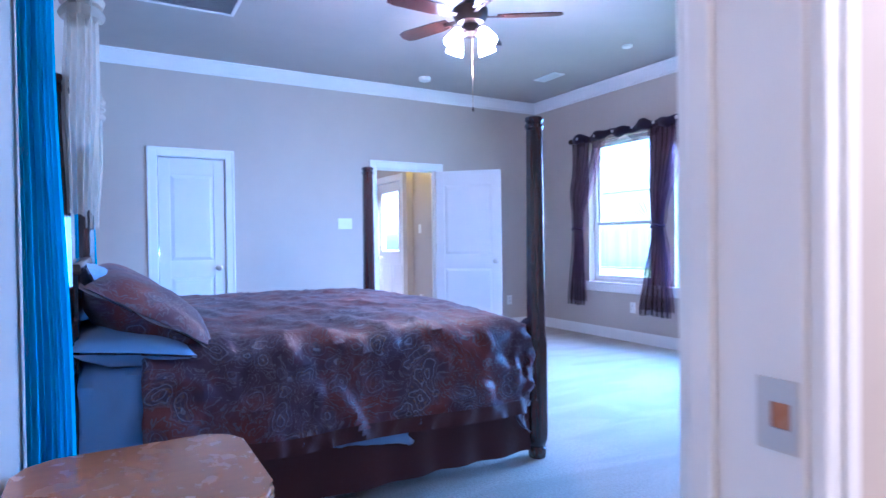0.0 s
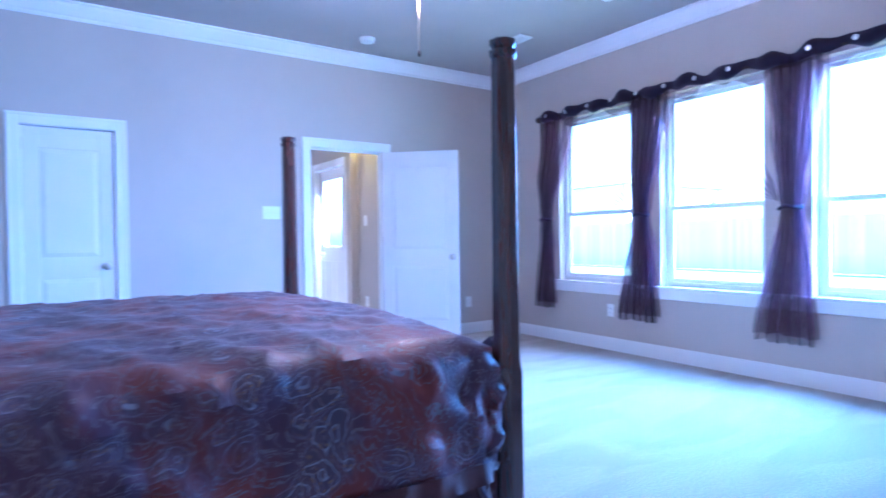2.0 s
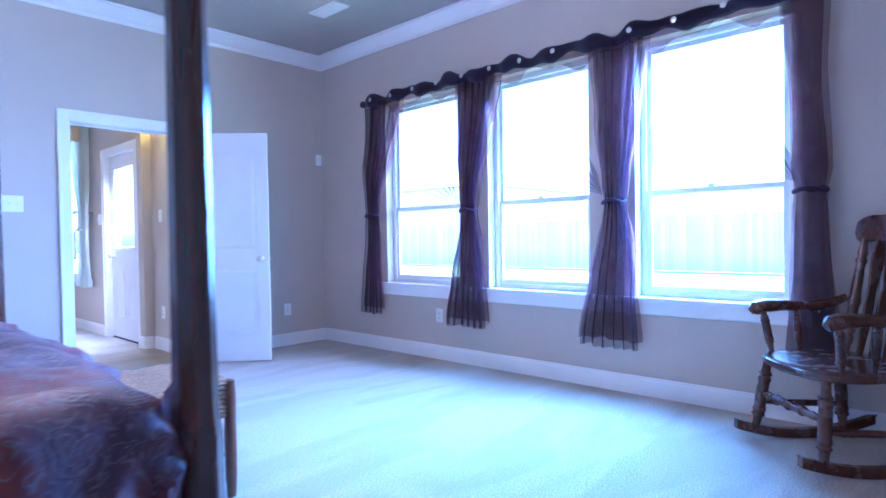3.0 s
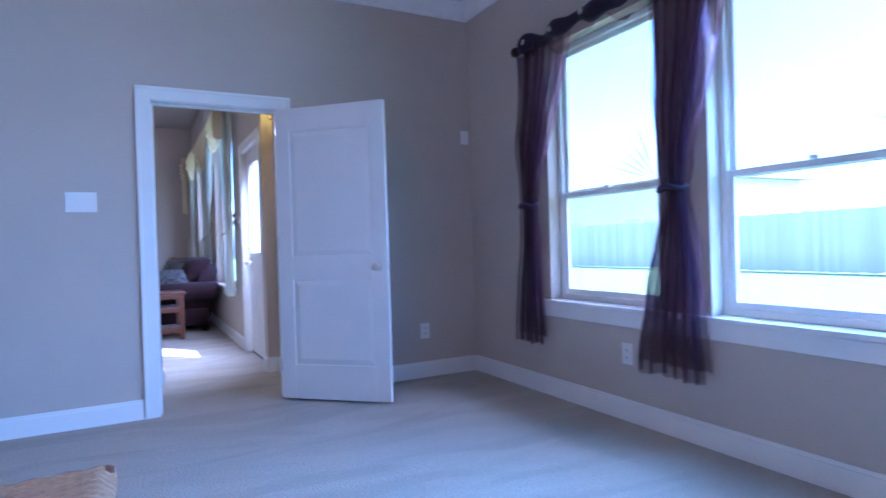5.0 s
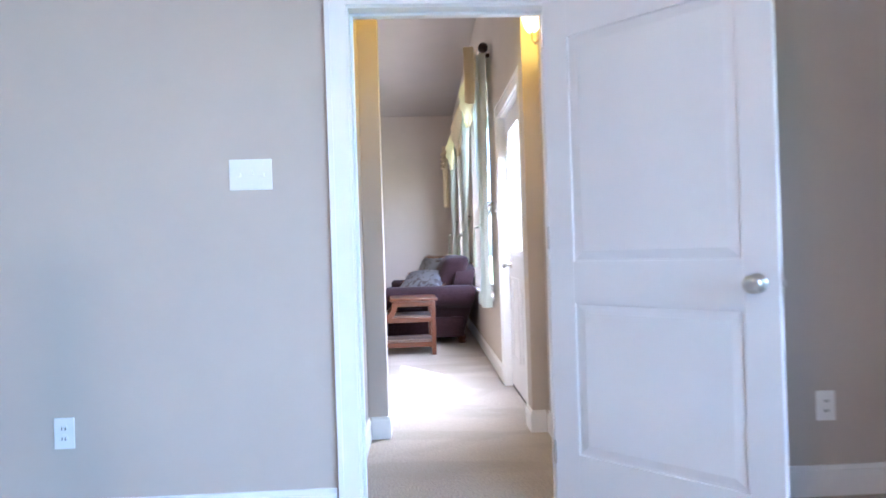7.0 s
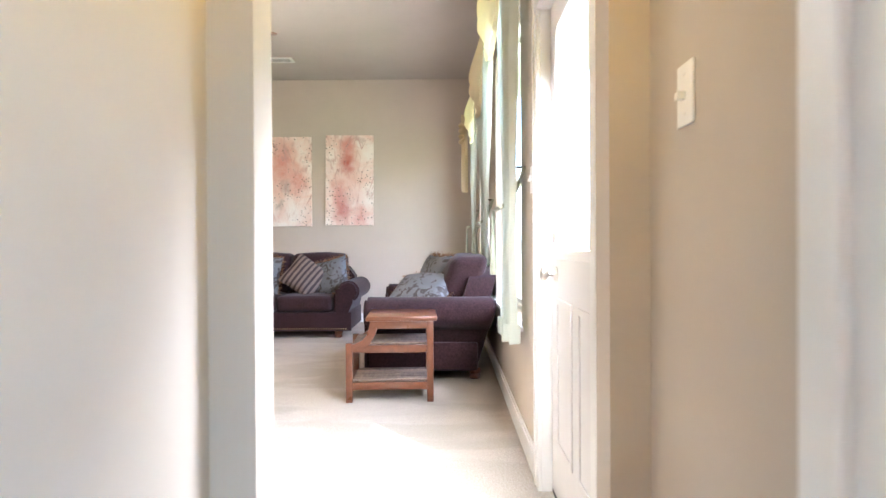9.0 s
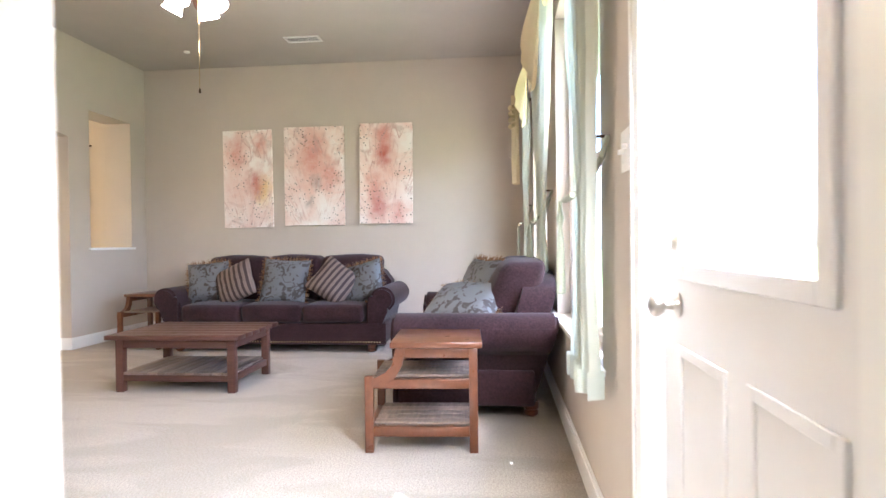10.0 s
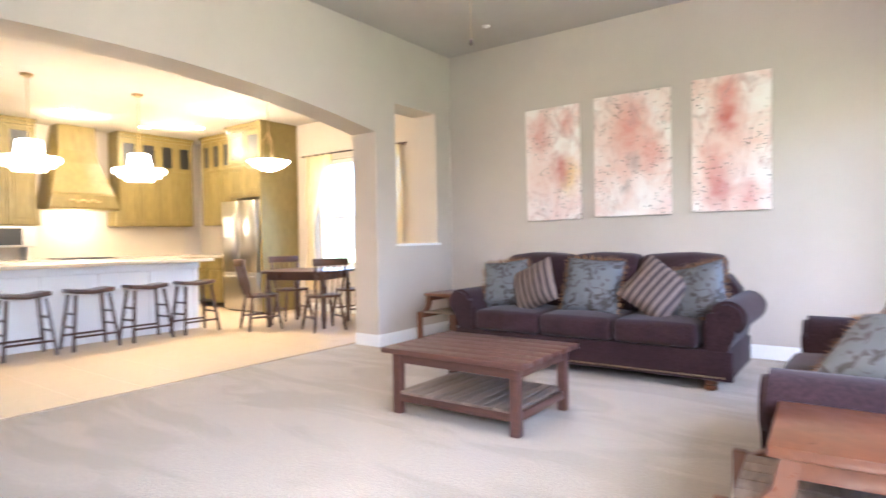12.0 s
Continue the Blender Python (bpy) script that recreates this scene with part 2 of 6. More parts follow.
motif = n.mix(n.ramp(ring, [(0.66, (0, 0, 0)), (0.92, (1, 1, 1))]), (0.060, 0.042, 0.072), (0.21, 0.205, 0.26))
motif = n.mix(n.ramp(small, [(0.60, (0, 0, 0)), (0.9, (0.7, 0.7, 0.7))]), motif, (0.16, 0.12, 0.13))
motif = n.mix(n.ramp(bead, [(0.16, (1, 1, 1)), (0.26, (0, 0, 0))]), motif, (0.17, 0.10, 0.065))
filler = n.mix(n.ramp(curl, [(0.74, (0, 0, 0)), (0.95, (1, 1, 1))]), ground_c, (0.13, 0.10, 0.11))
n.colour(n.mix(inside, filler, motif))
n.bump(n.math("ADD", n.math("MULTIPLY", ring, 0.5), n.noise(240, 2)), 0.3, 0.0015)
n.b.inputs["Sheen Weight"].default_value = 0.04

DAMASK = material("grey_damask_cloth", (0.3, 0.32, 0.35), 0.6)
n = Nodes(DAMASK)
dm = n.noise(14, 2, 0.4, None, 1.6)
n.colour(n.mix(n.ramp(dm, [(0.52, (0, 0, 0)), (0.58, (1, 1, 1))]), (0.105, 0.11, 0.118), (0.034, 0.026, 0.025)))
n.bump(dm, 0.2, 0.002)

STRIPE = material("striped_brown_cloth", (0.2, 0.1, 0.06), 0.7)
n = Nodes(STRIPE)
wv = n.t.nodes.new("ShaderNodeTexWave")
wv.inputs["Scale"].default_value = 5.5
wv.inputs["Distortion"].default_value = 0.3
n.join(n.mapped((1, 0.2, 0.2)), wv.inputs["Vector"])
n.colour(n.ramp(wv.outputs["Fac"], [(0.25, (0.025, 0.013, 0.012)), (0.5, (0.07, 0.035, 0.03)), (0.62, (0.19, 0.14, 0.115)), (0.9, (0.14, 0.10, 0.08))]))
n.bump(wv.outputs["Fac"], 0.4, 0.004)

WICKER = material("woven_rush", (0.3, 0.16, 0.08), 0.7)
n = Nodes(WICKER)
n.colour(n.mix(n.noise(60, 4), (0.10, 0.045, 0.02), (0.42, 0.25, 0.13)))
n.bump(n.noise(150, 3), 0.5, 0.003)

GRASS = paint("lawn_grass", (0.14, 0.18, 0.07), 0.9, 20, 0.02)
FENCE = wood("cedar_fence", (0.52, 0.47, 0.40), (0.72, 0.66, 0.58), 0.8, (8, 8, 1), 3, 0, 0.4)
SIDING = paint("neighbour_siding", (0.72, 0.70, 0.66), 0.7, 4, 0.01)
ROOF = paint("roof_shingle", (0.30, 0.29, 0.28), 0.9, 30, 0.01)


# ---- building helpers ----
def box(bm, lo, hi, r=0.0, seg=2):
    x0, y0, z0 = lo
    x1, y1, z1 = hi
    vs = [bm.verts.new((x, y, z)) for x in (x0, x1) for y in (y0, y1) for z in (z0, z1)]
    fs = [bm.faces.new([vs[i] for i in q]) for q in ((0, 1, 3, 2), (4, 6, 7, 5), (0, 4, 5, 1), (2, 3, 7, 6), (0, 2, 6, 4), (1, 5, 7, 3))]
    if r:
        es = list({e for f in fs for e in f.edges})
        bmesh.ops.bevel(bm, geom=es, offset=r, segments=seg, affect="EDGES", profile=0.5)
    return vs


def prism(bm, pts, axis, a, b):
    """A polygon in the plane across the axis, swept from a to b."""
    put = {"x": lambda p, s: (s, p[0], p[1]), "y": lambda p, s: (p[0], s, p[1]), "z": lambda p, s: (p[0], p[1], s)}[axis]
    lo = [bm.verts.new(put(p, a)) for p in pts]
    hi = [bm.verts.new(put(p, b)) for p in pts]
    k = len(pts)
    bm.faces.new(lo)
    bm.faces.new(hi[::-1])
    for i in range(k):
        bm.faces.new((lo[i], hi[i], hi[(i + 1) % k], lo[(i + 1) % k]))


def lathe(bm, profile, m=Matrix(), seg=16):
    """Rings of (radius, height) turned round z, closed at both ends."""
    rings = [[bm.verts.new(m @ Vector((r * math.cos(2 * math.pi * i / seg), r * math.sin(2 * math.pi * i / seg), z))) for i in range(seg)] for r, z in profile]
    for a, b in zip(rings, rings[1:]):
        for i in range(seg):
            bm.faces.new((a[i], a[(i + 1) % seg], b[(i + 1) % seg], b[i]))
    bm.faces.new(rings[0][::-1])
    bm.faces.new(rings[-1])


def tube(bm, pts, r, seg=8):
    pts = [Vector(p) for p in pts]
    rings = []
    for i, p in enumerate(pts):
        d = (pts[min(i + 1, len(pts) - 1)] - pts[max(i - 1, 0)]).normalized()
        q = d.to_track_quat("Z", "Y").to_matrix()
        rr = r[i] if isinstance(r, (list, tuple)) else r
        rings.append([bm.verts.new(p + q @ Vector((rr * math.cos(2 * math.pi * k / seg), rr * math.sin(2 * math.pi * k / seg), 0))) for k in range(seg)])
    for a, b in zip(rings, rings[1:]):
        for i in range(seg):
            bm.faces.new((a[i], a[(i + 1) % seg], b[(i + 1) % seg], b[i]))
    bm.faces.new(rings[0][::-1])
    bm.faces.new(rings[-1])


def between(a, b):
    """The pose that carries z from a towards b, and the length."""
    a, b = Vector(a), Vector(b)
    d = b - a
    return Matrix.Translation(a) @ d.to_track_quat("Z", "Y").to_matrix().to_4x4(), d.length


def surface(bm, nu, nv, f, wrap=False):
    g = [[bm.verts.new(f(i / nu, j / nv)) for j in range(nv + 1)] for i in range(nu + (0 if wrap else 1))]
    for i in range(nu):
        for j in range(nv):
            k = (i + 1) % len(g)
            bm.faces.new((g[i][j], g[k][j], g[k][j + 1], g[i][j + 1]))
    return g


def mesh(name, bm, mat, smooth=False):
    bmesh.ops.recalc_face_normals(bm, faces=bm.faces)
    me = bpy.data.meshes.new(name)
    bm.to_mesh(me)
    bm.free()
    me.materials.append(mat)
    if smooth:
        me.polygons.foreach_set("use_smooth", [True] * len(me.polygons))
        me.set_sharp_from_angle(angle=radians(42))
    return me


def part(name, bm, mat, parent, label="", smooth=True):
    ob = new(name, mesh(name, bm, mat, smooth))
    ob.parent = parent
    return tagged(ob, label)


def thing(name, label, category, loc=(0, 0, 0), rz=0.0, group=""):
    ob = new(name)
    ob.empty_display_size = 0.1
    ob.matrix_basis = pose(*loc, 0, 0, rz)
    return tagged(ob, label, category, group)


def single(name, bm, mat, label, category, smooth=True, loc=None, rz=0.0, group=""):
    ob = new(name, mesh(name, bm, mat, smooth))
    if loc:
        ob.matrix_basis = pose(*loc, 0, 0, rz)
    return tagged(ob, label, category, group)


def structure(name, bm, mat, label="", smooth=False):
    return tagged(new(name, mesh(name, bm, mat, smooth)), label, kind="structure")


def B(*boxes, r=0.0, seg=2):
    bm = bmesh.new()
    for lo, hi in boxes:
        box(bm, lo, hi, r, seg)
    return bm


def wall(name, axis, t0, t1, a0, a1, z1, holes=(), z0=0.0, label="painted greige drywall"):
    """A wall whose length runs along axis, t0 to t1 thick, with openings (a, b, low, high)."""
    us = sorted({a0, a1, *[h[0] for h in holes], *[h[1] for h in holes]})
    zs = sorted({z0, z1, *[h[2] for h in holes], *[h[3] for h in holes]})
    us, zs = [u for u in us if a0 <= u <= a1], [z for z in zs if z0 <= z <= z1]
    P = (lambda t, u, z: (t, u, z)) if axis == "y" else (lambda t, u, z: (u, t, z))

    def solid(i, j):
        if not (0 <= i < len(us) - 1 and 0 <= j < len(zs) - 1):
            return False
        u, z = (us[i] + us[i + 1]) / 2, (zs[j] + zs[j + 1]) / 2
        return not any(h[0] < u < h[1] and h[2] < z < h[3] for h in holes)

    bm = bmesh.new()
    q = lambda *ps: bm.faces.new([bm.verts.new(P(*p)) for p in ps])
    for i in range(len(us) - 1):
        for j in range(len(zs) - 1):
            if not solid(i, j):
                continue
            u0, u1, w0, w1 = us[i], us[i + 1], zs[j], zs[j + 1]
            for t in (t0, t1):
                q((t, u0, w0), (t, u1, w0), (t, u1, w1), (t, u0, w1))
            for ok, u in ((solid(i - 1, j), u0), (solid(i + 1, j), u1)):
                if not ok:
                    q((t0, u, w0), (t1, u, w0), (t1, u, w1), (t0, u, w1))
            for ok, w in ((solid(i, j - 1), w0), (solid(i, j + 1), w1)):
                if not ok:
                    q((t0, u0, w), (t1, u0, w), (t1, u1, w), (t0, u1, w))
    bmesh.ops.remove_doubles(bm, verts=bm.verts, dist=1e-4)
    return structure(name, bm, WALL, label)


# ---- the rooms ----
BX0, BX1, BY0, BY1, BZ = -0.90, 4.47, -0.97, 5.00, 3.025
LX0, LX1, LY0, LY1, LZ = -1.95, 2.985, 6.12, 12.755, 3.37
KX0, KY1, KZ = -8.30, 13.25, 3.05
PIER = 11.39

structure("floor", B(((-2.62, -3.1, -0.12), (4.60, 13.4, 0.0))), CARPET, "beige cut-pile carpet with vacuum tracks")
bwins = [(3.04, 3.97), (1.80, 2.72), (0.53, 1.46)]
wall("wall_bedroom_west", "y", -1.02, BX0, -3.1, 5.12, 3.15)
wall("wall_bedroom_north", "x", BY1, 5.12, BX0, 4.62, 3.15, [(2.07, 2.91, -1, 2.06), (-0.265, 0.405, -1, 2.06)])
wall("wall_bedroom_east", "y", BX1, 4.62, -1.09, BY1, 3.15, [(a, b, 0.66, 2.36) for a, b in bwins])
wall("wall_bedroom_south", "x", -1.09, BY0, BX0, BX1, 3.15, [(-0.87, -0.137, -1, 2.06)])
wall("wall_bath_east", "y", 1.30, 1.42, -3.1, -1.09, 2.8)
wall("wall_bath_south", "x", -3.22, -3.1, -1.02, 1.42, 2.8)
structure("ceiling_bath", B(((-0.9, -3.1, 2.75), (1.30, -1.09, 2.85))), CEIL)
wall("wall_closet", "x", 5.9, 5.97, -1.02, 1.4, 3.5)
wall("wall_closet_west", "y", -1.02, BX0, 5.12, 5.9, 3.5)
wall("wall_over_bedroom", "x", 5.0, 5.12, -1.02, LX1, 3.55, z0=3.251)
wall("wall_hall_west", "y", 1.91, 2.03, 5.12, 5.98, 3.4)
wall("wall_hall_east", "y", 3.06, 3.18, 5.12, 5.98, 3.4)
wall("wall_living_south", "x", 5.98, LY0, -2.29, 3.18, 3.5, [(2.14, 2.965, -1, 2.45)])
FD0, FD1 = 6.17, 7.14
lwins = [(7.78, 9.45), (10.25, 11.9)]
wall("wall_living_east", "y", LX1, 3.13, LY0, 12.9, 3.5, [(FD0, FD1, -1, 2.08)] + [(a, b, 0.62, 2.55) for a, b in lwins])
wall("wall_living_north", "x", LY1, 12.9, -2.29, LX1, 3.5)
wall("wall_living_pier", "y", -2.29, LX0, PIER, LY1, 3.5, [(11.71, 12.45, 1.09, 2.63)])
arch = [(LY0, 0.0), (6.2, 0.0), (6.2, 2.275)]
for i in range(29):
    a = 6.2 + (PIER - 6.2) * i / 28
    arch.append((a, 2.275 + 0.245 * (1 - ((a - 8.795) / 2.595) ** 2)))
arch = arch[:2] + arch[3:] + [(PIER, 3.5), (LY0, 3.5)]
bm = bmesh.new()
prism(bm, arch, "x", -2.29, LX0)
structure("wall_living_arch", bm, WALL, "painted greige drywall with a wide segmental arch")
kwins = [(-5.0, -4.12), (-4.0, -3.2)]
wall("wall_kitchen_north", "x", KY1, 13.4, -8.42, -2.17, 3.4, [(a, b, 0.72, 2.42) for a, b in kwins])
wall("wall_kitchen_west", "y", -8.42, KX0, 6.0, KY1, 3.4)
wall("wall_kitchen_south", "x", 6.0, LY0, KX0, -2.29, 3.4)
wall("wall_kitchen_east", "y", -2.29, -2.17, 12.9, KY1, 3.4)
structure("ceiling_bedroom", B(((BX0, BY0, BZ), (BX1, BY1, BZ + 0.1))), CEIL, "greige ceiling")
structure("ceiling_hall", B(((2.03, 5.12, 2.75), (3.06, 5.98, 2.85))), CEIL)
structure("ceiling_living", B(((LX0, LY0, LZ), (LX1, LY1, LZ + 0.1))), CEIL, "greige ceiling")
structure("ceiling_kitchen", B(((KX0, LY0, KZ), (-2.29, KY1, KZ + 0.1))), CEIL)
# Out of view; eave depths are made up to block sun at the windows.
structure("roof", B(((-1.1, -3.3, 3.151), (5.90, 5.125, 3.25)), ((-8.5, 5.13, 3.55), (3.2, 13.5, 3.65)), ((3.2, 6.4, 3.3), (4.4, 13.5, 3.65))), ROOF, "unseen shingled roof with deep eaves added to keep sun off the windows")

# kitchen floor tiles
structure("kitchen_slab", B(((KX0, LY0, -0.02), (-2.33, KY1, 0.006))), GROUT)


def board(name, runs, mat=TRIM, label="white baseboard"):
    """Baseboard pieces with a stepped top: (x0, y0, x1, y1, inward x, inward y)."""
    for x0, y0, x1, y1, nx, ny in runs:
        bm = bmesh.new()
        for d, za, zb in ((0.014, 0.0, 0.105), (0.008, 0.105, 0.125)):
            lo = (min(x0, x1) + min(0, nx * d), min(y0, y1) + min(0, ny * d), za)
            hi = (max(x0, x1) + max(0, nx * d), max(y0, y1) + max(0, ny * d), zb)
            box(bm, lo, hi)
        structure(name, bm, mat, label)


board("baseboard_bedroom", [(BX0, BY0, BX0, BY1, 1, 0), (BX0 + 0.02, BY1, -0.345, BY1, 0, -1), (0.485, BY1, 1.99, BY1, 0, -1), (2.99, BY1, BX1 - 0.02, BY1, 0, -1), (BX1, BY0, BX1, BY1, -1, 0), (-0.10, BY0, BX1 - 0.02, BY0, 0, 1)])
board("baseboard_hall", [(2.045, 5.98, 2.14, 5.98, 0, -1), (2.14, 5.967, 2.14, 6.133, 1, 0), (2.965, 5.98, 3.044, 5.98, 0, -1), (2.965, 5.967, 2.965, 6.133, -1, 0), (3.06, 5.145, 3.06, 5.966, -1, 0), (2.03, 5.145, 2.03, 5.98, 1, 0)])
board("baseboard_living", [(LX1, 7.25, LX1, LY1, -1, 0), (LX0 + 0.016, LY1, LX1 - 0.016, LY1, 0, -1), (LX0, PIER, LX0, LY1, 1, 0), (-2.29, PIER, LX0 + 0.014, PIER, 0, -1), (LX0, LY0, 2.14, LY0, 0, 1)])
board("baseboard_kitchen", [(-5.3, KY1, -2.29, KY1, 0, -1), (-2.29, PIER, -2.29, KY1, -1, 0)])

# crown moulding of the bedroom
prof = [(0.0, 2.92), (0.012, 2.92), (0.018, 2.945), (0.03, 2.955), (0.075, 3.01), (0.085, 3.03), (0.10, 3.035), (0.10, 3.049), (0.0, 3.049)]
bm = bmesh.new()
for px in (BX0, BX1):
    s = 1 if px == BX0 else -1
    prism(bm, [(px + s * (d + 0.001), z - 0.025) for d, z in prof], "y", BY0 + 0.001, BY1 - 0.001)
for py in (BY0, BY1):
    s = 1 if py == BY0 else -1
    prism(bm, [(py + s * (d + 0.0005), z - 0.0245) for d, z in prof], "x", BX0 + 0.0015, BX1 - 0.0015)
structure("crown_trim", bm, TRIM, "white crown moulding")


def casing(name, axis, face, out, a, b, top, w=0.092, depth=0.0, foot=0.0, stop=(0.45, 0.75)):
    """Door casing round an opening a to b on one face of a wall, with the jamb lining when depth is given."""
    bm = bmesh.new()
    P = (lambda u, t, z: (u, t, z)) if axis == "x" else (lambda u, t, z: (t, u, z))

    def piece(u0, u1, t0, t1, z0, z1):
        p, q = P(u0, t0, z0), P(u1, t1, z1)
        box(bm, tuple(min(i) for i in zip(p, q)), tuple(max(i) for i in zip(p, q)), 0.002, 1)

    for u0, u1, k in ((a - w, a - 0.006, 1), (b + 0.006, b + w, -1)):
        piece(u0, u1, face, face + out * 0.016, foot, top + w)
        edge = u0 if k == 1 else u1
        piece(edge, edge + k * 0.022, face + out * 0.016, face + out * 0.022, foot, top + w - 0.022)
    piece(a - 0.006, b + 0.006, face, face + out * 0.016, top + 0.006, top + w)
    piece(a - w, b + w, face + out * 0.016, face + out * 0.022, top + w - 0.022, top + w)
    if depth:
        t1 = face - out * depth
        piece(a - 0.02, a, face, t1, foot, top)
        piece(b, b + 0.02, face, t1, foot, top)
        piece(a - 0.02, b + 0.02, face, t1, top, top + 0.02)
        m0, m1 = face - out * depth * stop[0], face - out * depth * stop[1]
        piece(a, a + 0.012, m0, m1, foot, top - 0.012)
        piece(b - 0.012, b, m0, m1, foot, top - 0.012)
        piece(a, b, m0, m1, top - 0.012, top)
    return structure(name, bm, TRIM, "white painted door casing")


casing("trim_bedroom_door", "x", BY1, -1, 2.09, 2.89, 2.04, depth=0.12)
casing("trim_hall_door", "x", 5.12, 1, 2.09, 2.89, 2.04, w=0.058)
casing("trim_closet_door", "x", BY1, -1, -0.245, 0.385, 2.04, depth=0.12)
casing("trim_bath_door", "x", BY0, 1, -0.85, -0.157, 2.04, w=0.05, depth=0.12, stop=(0.08, 0.30))
casing("trim_bath_door_inside", "x", -1.09, -1, -0.85, -0.157, 2.04, w=0.05)
casing("trim_front_door", "y", LX1, -1, FD0 + 0.025, FD1 - 0.025, 2.055, depth=0.145)


def panels(bm, w, z0, z1, rows, th=0.035, stile=0.105):
    """A panelled door: stiles and rails at full thickness, raised panels between them. Local x 0..w, y -th..0."""
    zs = [z0] + [v for r in rows for v in r] + [z1]
    box(bm, (0, -th, z0), (stile, 0, z1), 0.0015, 1)
    box(bm, (w - stile, -th, z0), (w, 0, z1), 0.0015, 1)
    for a, b in zip(zs[::2], zs[1::2]):
        box(bm, (stile, -th, a), (w - stile, 0, b))
    for a, b in rows:
        box(bm, (stile, -th * 0.68, a), (w - stile, -th * 0.32, b))
        m = 0.032
        for side in (0, 1):
            f0, f1 = (-th * 0.32, -0.003) if side else (-th * 0.68, -th + 0.003)
            x0, x1 = stile + 0.008, w - stile - 0.008
            q = [(x0, a + 0.008), (x1, a + 0.008), (x1, b - 0.008), (x0, b - 0.008)]
            q2 = [(x0 + m, a + 0.008 + m), (x1 - m, a + 0.008 + m), (x1 - m, b - 0.008 - m), (x0 + m, b - 0.008 - m)]
            lo = [bm.verts.new((x, f0, z)) for x, z in q]
            hi = [bm.verts.new((x, f1, z)) for x, z in q2]
            bm.faces.new(hi)
            for i in range(4):
                bm.faces.new((lo[i], lo[(i + 1) % 4], hi[(i + 1) % 4], hi[i]))


KNOB = [(0.030, 0.0), (0.032, 0.004), (0.026, 0.010), (0.012, 0.014), (0.011, 0.034), (0.022, 0.040), (0.029, 0.050), (0.030, 0.058), (0.025, 0.066), (0.012, 0.070)]


def knob_on(parent, x, z, y0, y1, label="satin nickel knob"):
    for y, s in ((y0, -1), (y1, 1)):
        bm = bmesh.new()
        lathe(bm, KNOB, Matrix.Translation((x, y, z)) @ Matrix.Rotation(radians(90 if s < 0 else -90), 4, "X"), 20)
        part("door_knob", bm, NICKEL, parent, label)


def inner_door(name, hinge, rz, w, label):
    d = tagged(thing(name, label, "door", hinge, rz), kind="structure")
    bm = bmesh.new()
    panels(bm, w, 0.014, 2.032, [(0.25, 0.84), (1.0, 1.87)])
    part("door_leaf", bm, DOORW, d, smooth=False)
    knob_on(d, w - 0.065, 0.925, -0.035, 0.0)
    part("latch", B(((w, -0.03, 0.89), (w + 0.002, -0.005, 0.96)), ((w + 0.002, -0.023, 0.915), (w + 0.010, -0.012, 0.935))), NICKEL, d, "nickel latch plate", False)
    for z in (0.2, 1.05, 1.85):
        bm = bmesh.new()
        lathe(bm, [(0.006, 0), (0.006, 0.09)], Matrix.Translation((0.0, -0.039, z)), 8)
        part("hinge", bm, NICKEL, d, "nickel hinge knuckle")
    return d


inner_door("door_1", (2.888, 4.985, 0), -43.5, 0.81, "open white two-panel bedroom door standing ajar")
inner_door("door_2", (-0.240, 5.045, 0), 0, 0.62, "closed white two-panel closet door")

# latch strike on the bathroom jamb
st = thing("strike_plate", "worn nickel strike plate on the white door jamb", "strike plate", (-0.157, -1.070, 1.005))
part("plate", B(((-0.003, -0.016, -0.033), (0.0, 0.022, -0.012)), ((-0.003, -0.016, 0.012), (0.0, 0.022, 0.033)), ((-0.003, -0.016, -0.012), (0.0, -0.009, 0.012)), ((-0.003, 0.009, -0.012), (0.0, 0.022, 0.012))), NICKEL, st, smooth=False)
part("latch_hole", B(((-0.001, -0.009, -0.012), (0.001, 0.009, 0.012))), OAK, st, "bare wood in the latch hole", False)

# front door with a half light
fd = tagged(thing("door_3", "white half-glazed front door in bright daylight", "door", (LX1 + 0.045, FD0 + 0.03, 0), 90), kind="structure")
w = FD1 - FD0 - 0.06
bm = bmesh.new()
g0, g1 = 0.155, w - 0.155
for lo, hi in (((0, -0.044, 0.02), (g0, 0, 2.05)), ((g1, -0.044, 0.02), (w, 0, 2.05)), ((g0, -0.044, 0.02), (g1, 0, 1.026)), ((g0, -0.044, 1.92), (g1, 0, 2.05))):
    box(bm, lo, hi)
part("door_leaf", bm, DOORW, fd, smooth=False)
bm = bmesh.new()
for lo, hi in (((g0 - 0.03, 0, 0.998), (g0 + 0.012, 0.012, 1.95)), ((g1 - 0.012, 0, 0.998), (g1 + 0.03, 0.012, 1.95)), ((g0 + 0.012, 0, 0.998), (g1 - 0.012, 0.012, 1.036)), ((g0 + 0.012, 0, 1.908), (g1 - 0.012, 0.012, 1.95))):
    box(bm, lo, hi, 0.003, 1)
part("glazing_frame", bm, DOORW, fd, smooth=False)
pane = part("pane", B(((g0, -0.026, 1.026), (g1, -0.02, 1.92))), GLASS, fd, "clear glass", False)
pane.visible_shadow = False
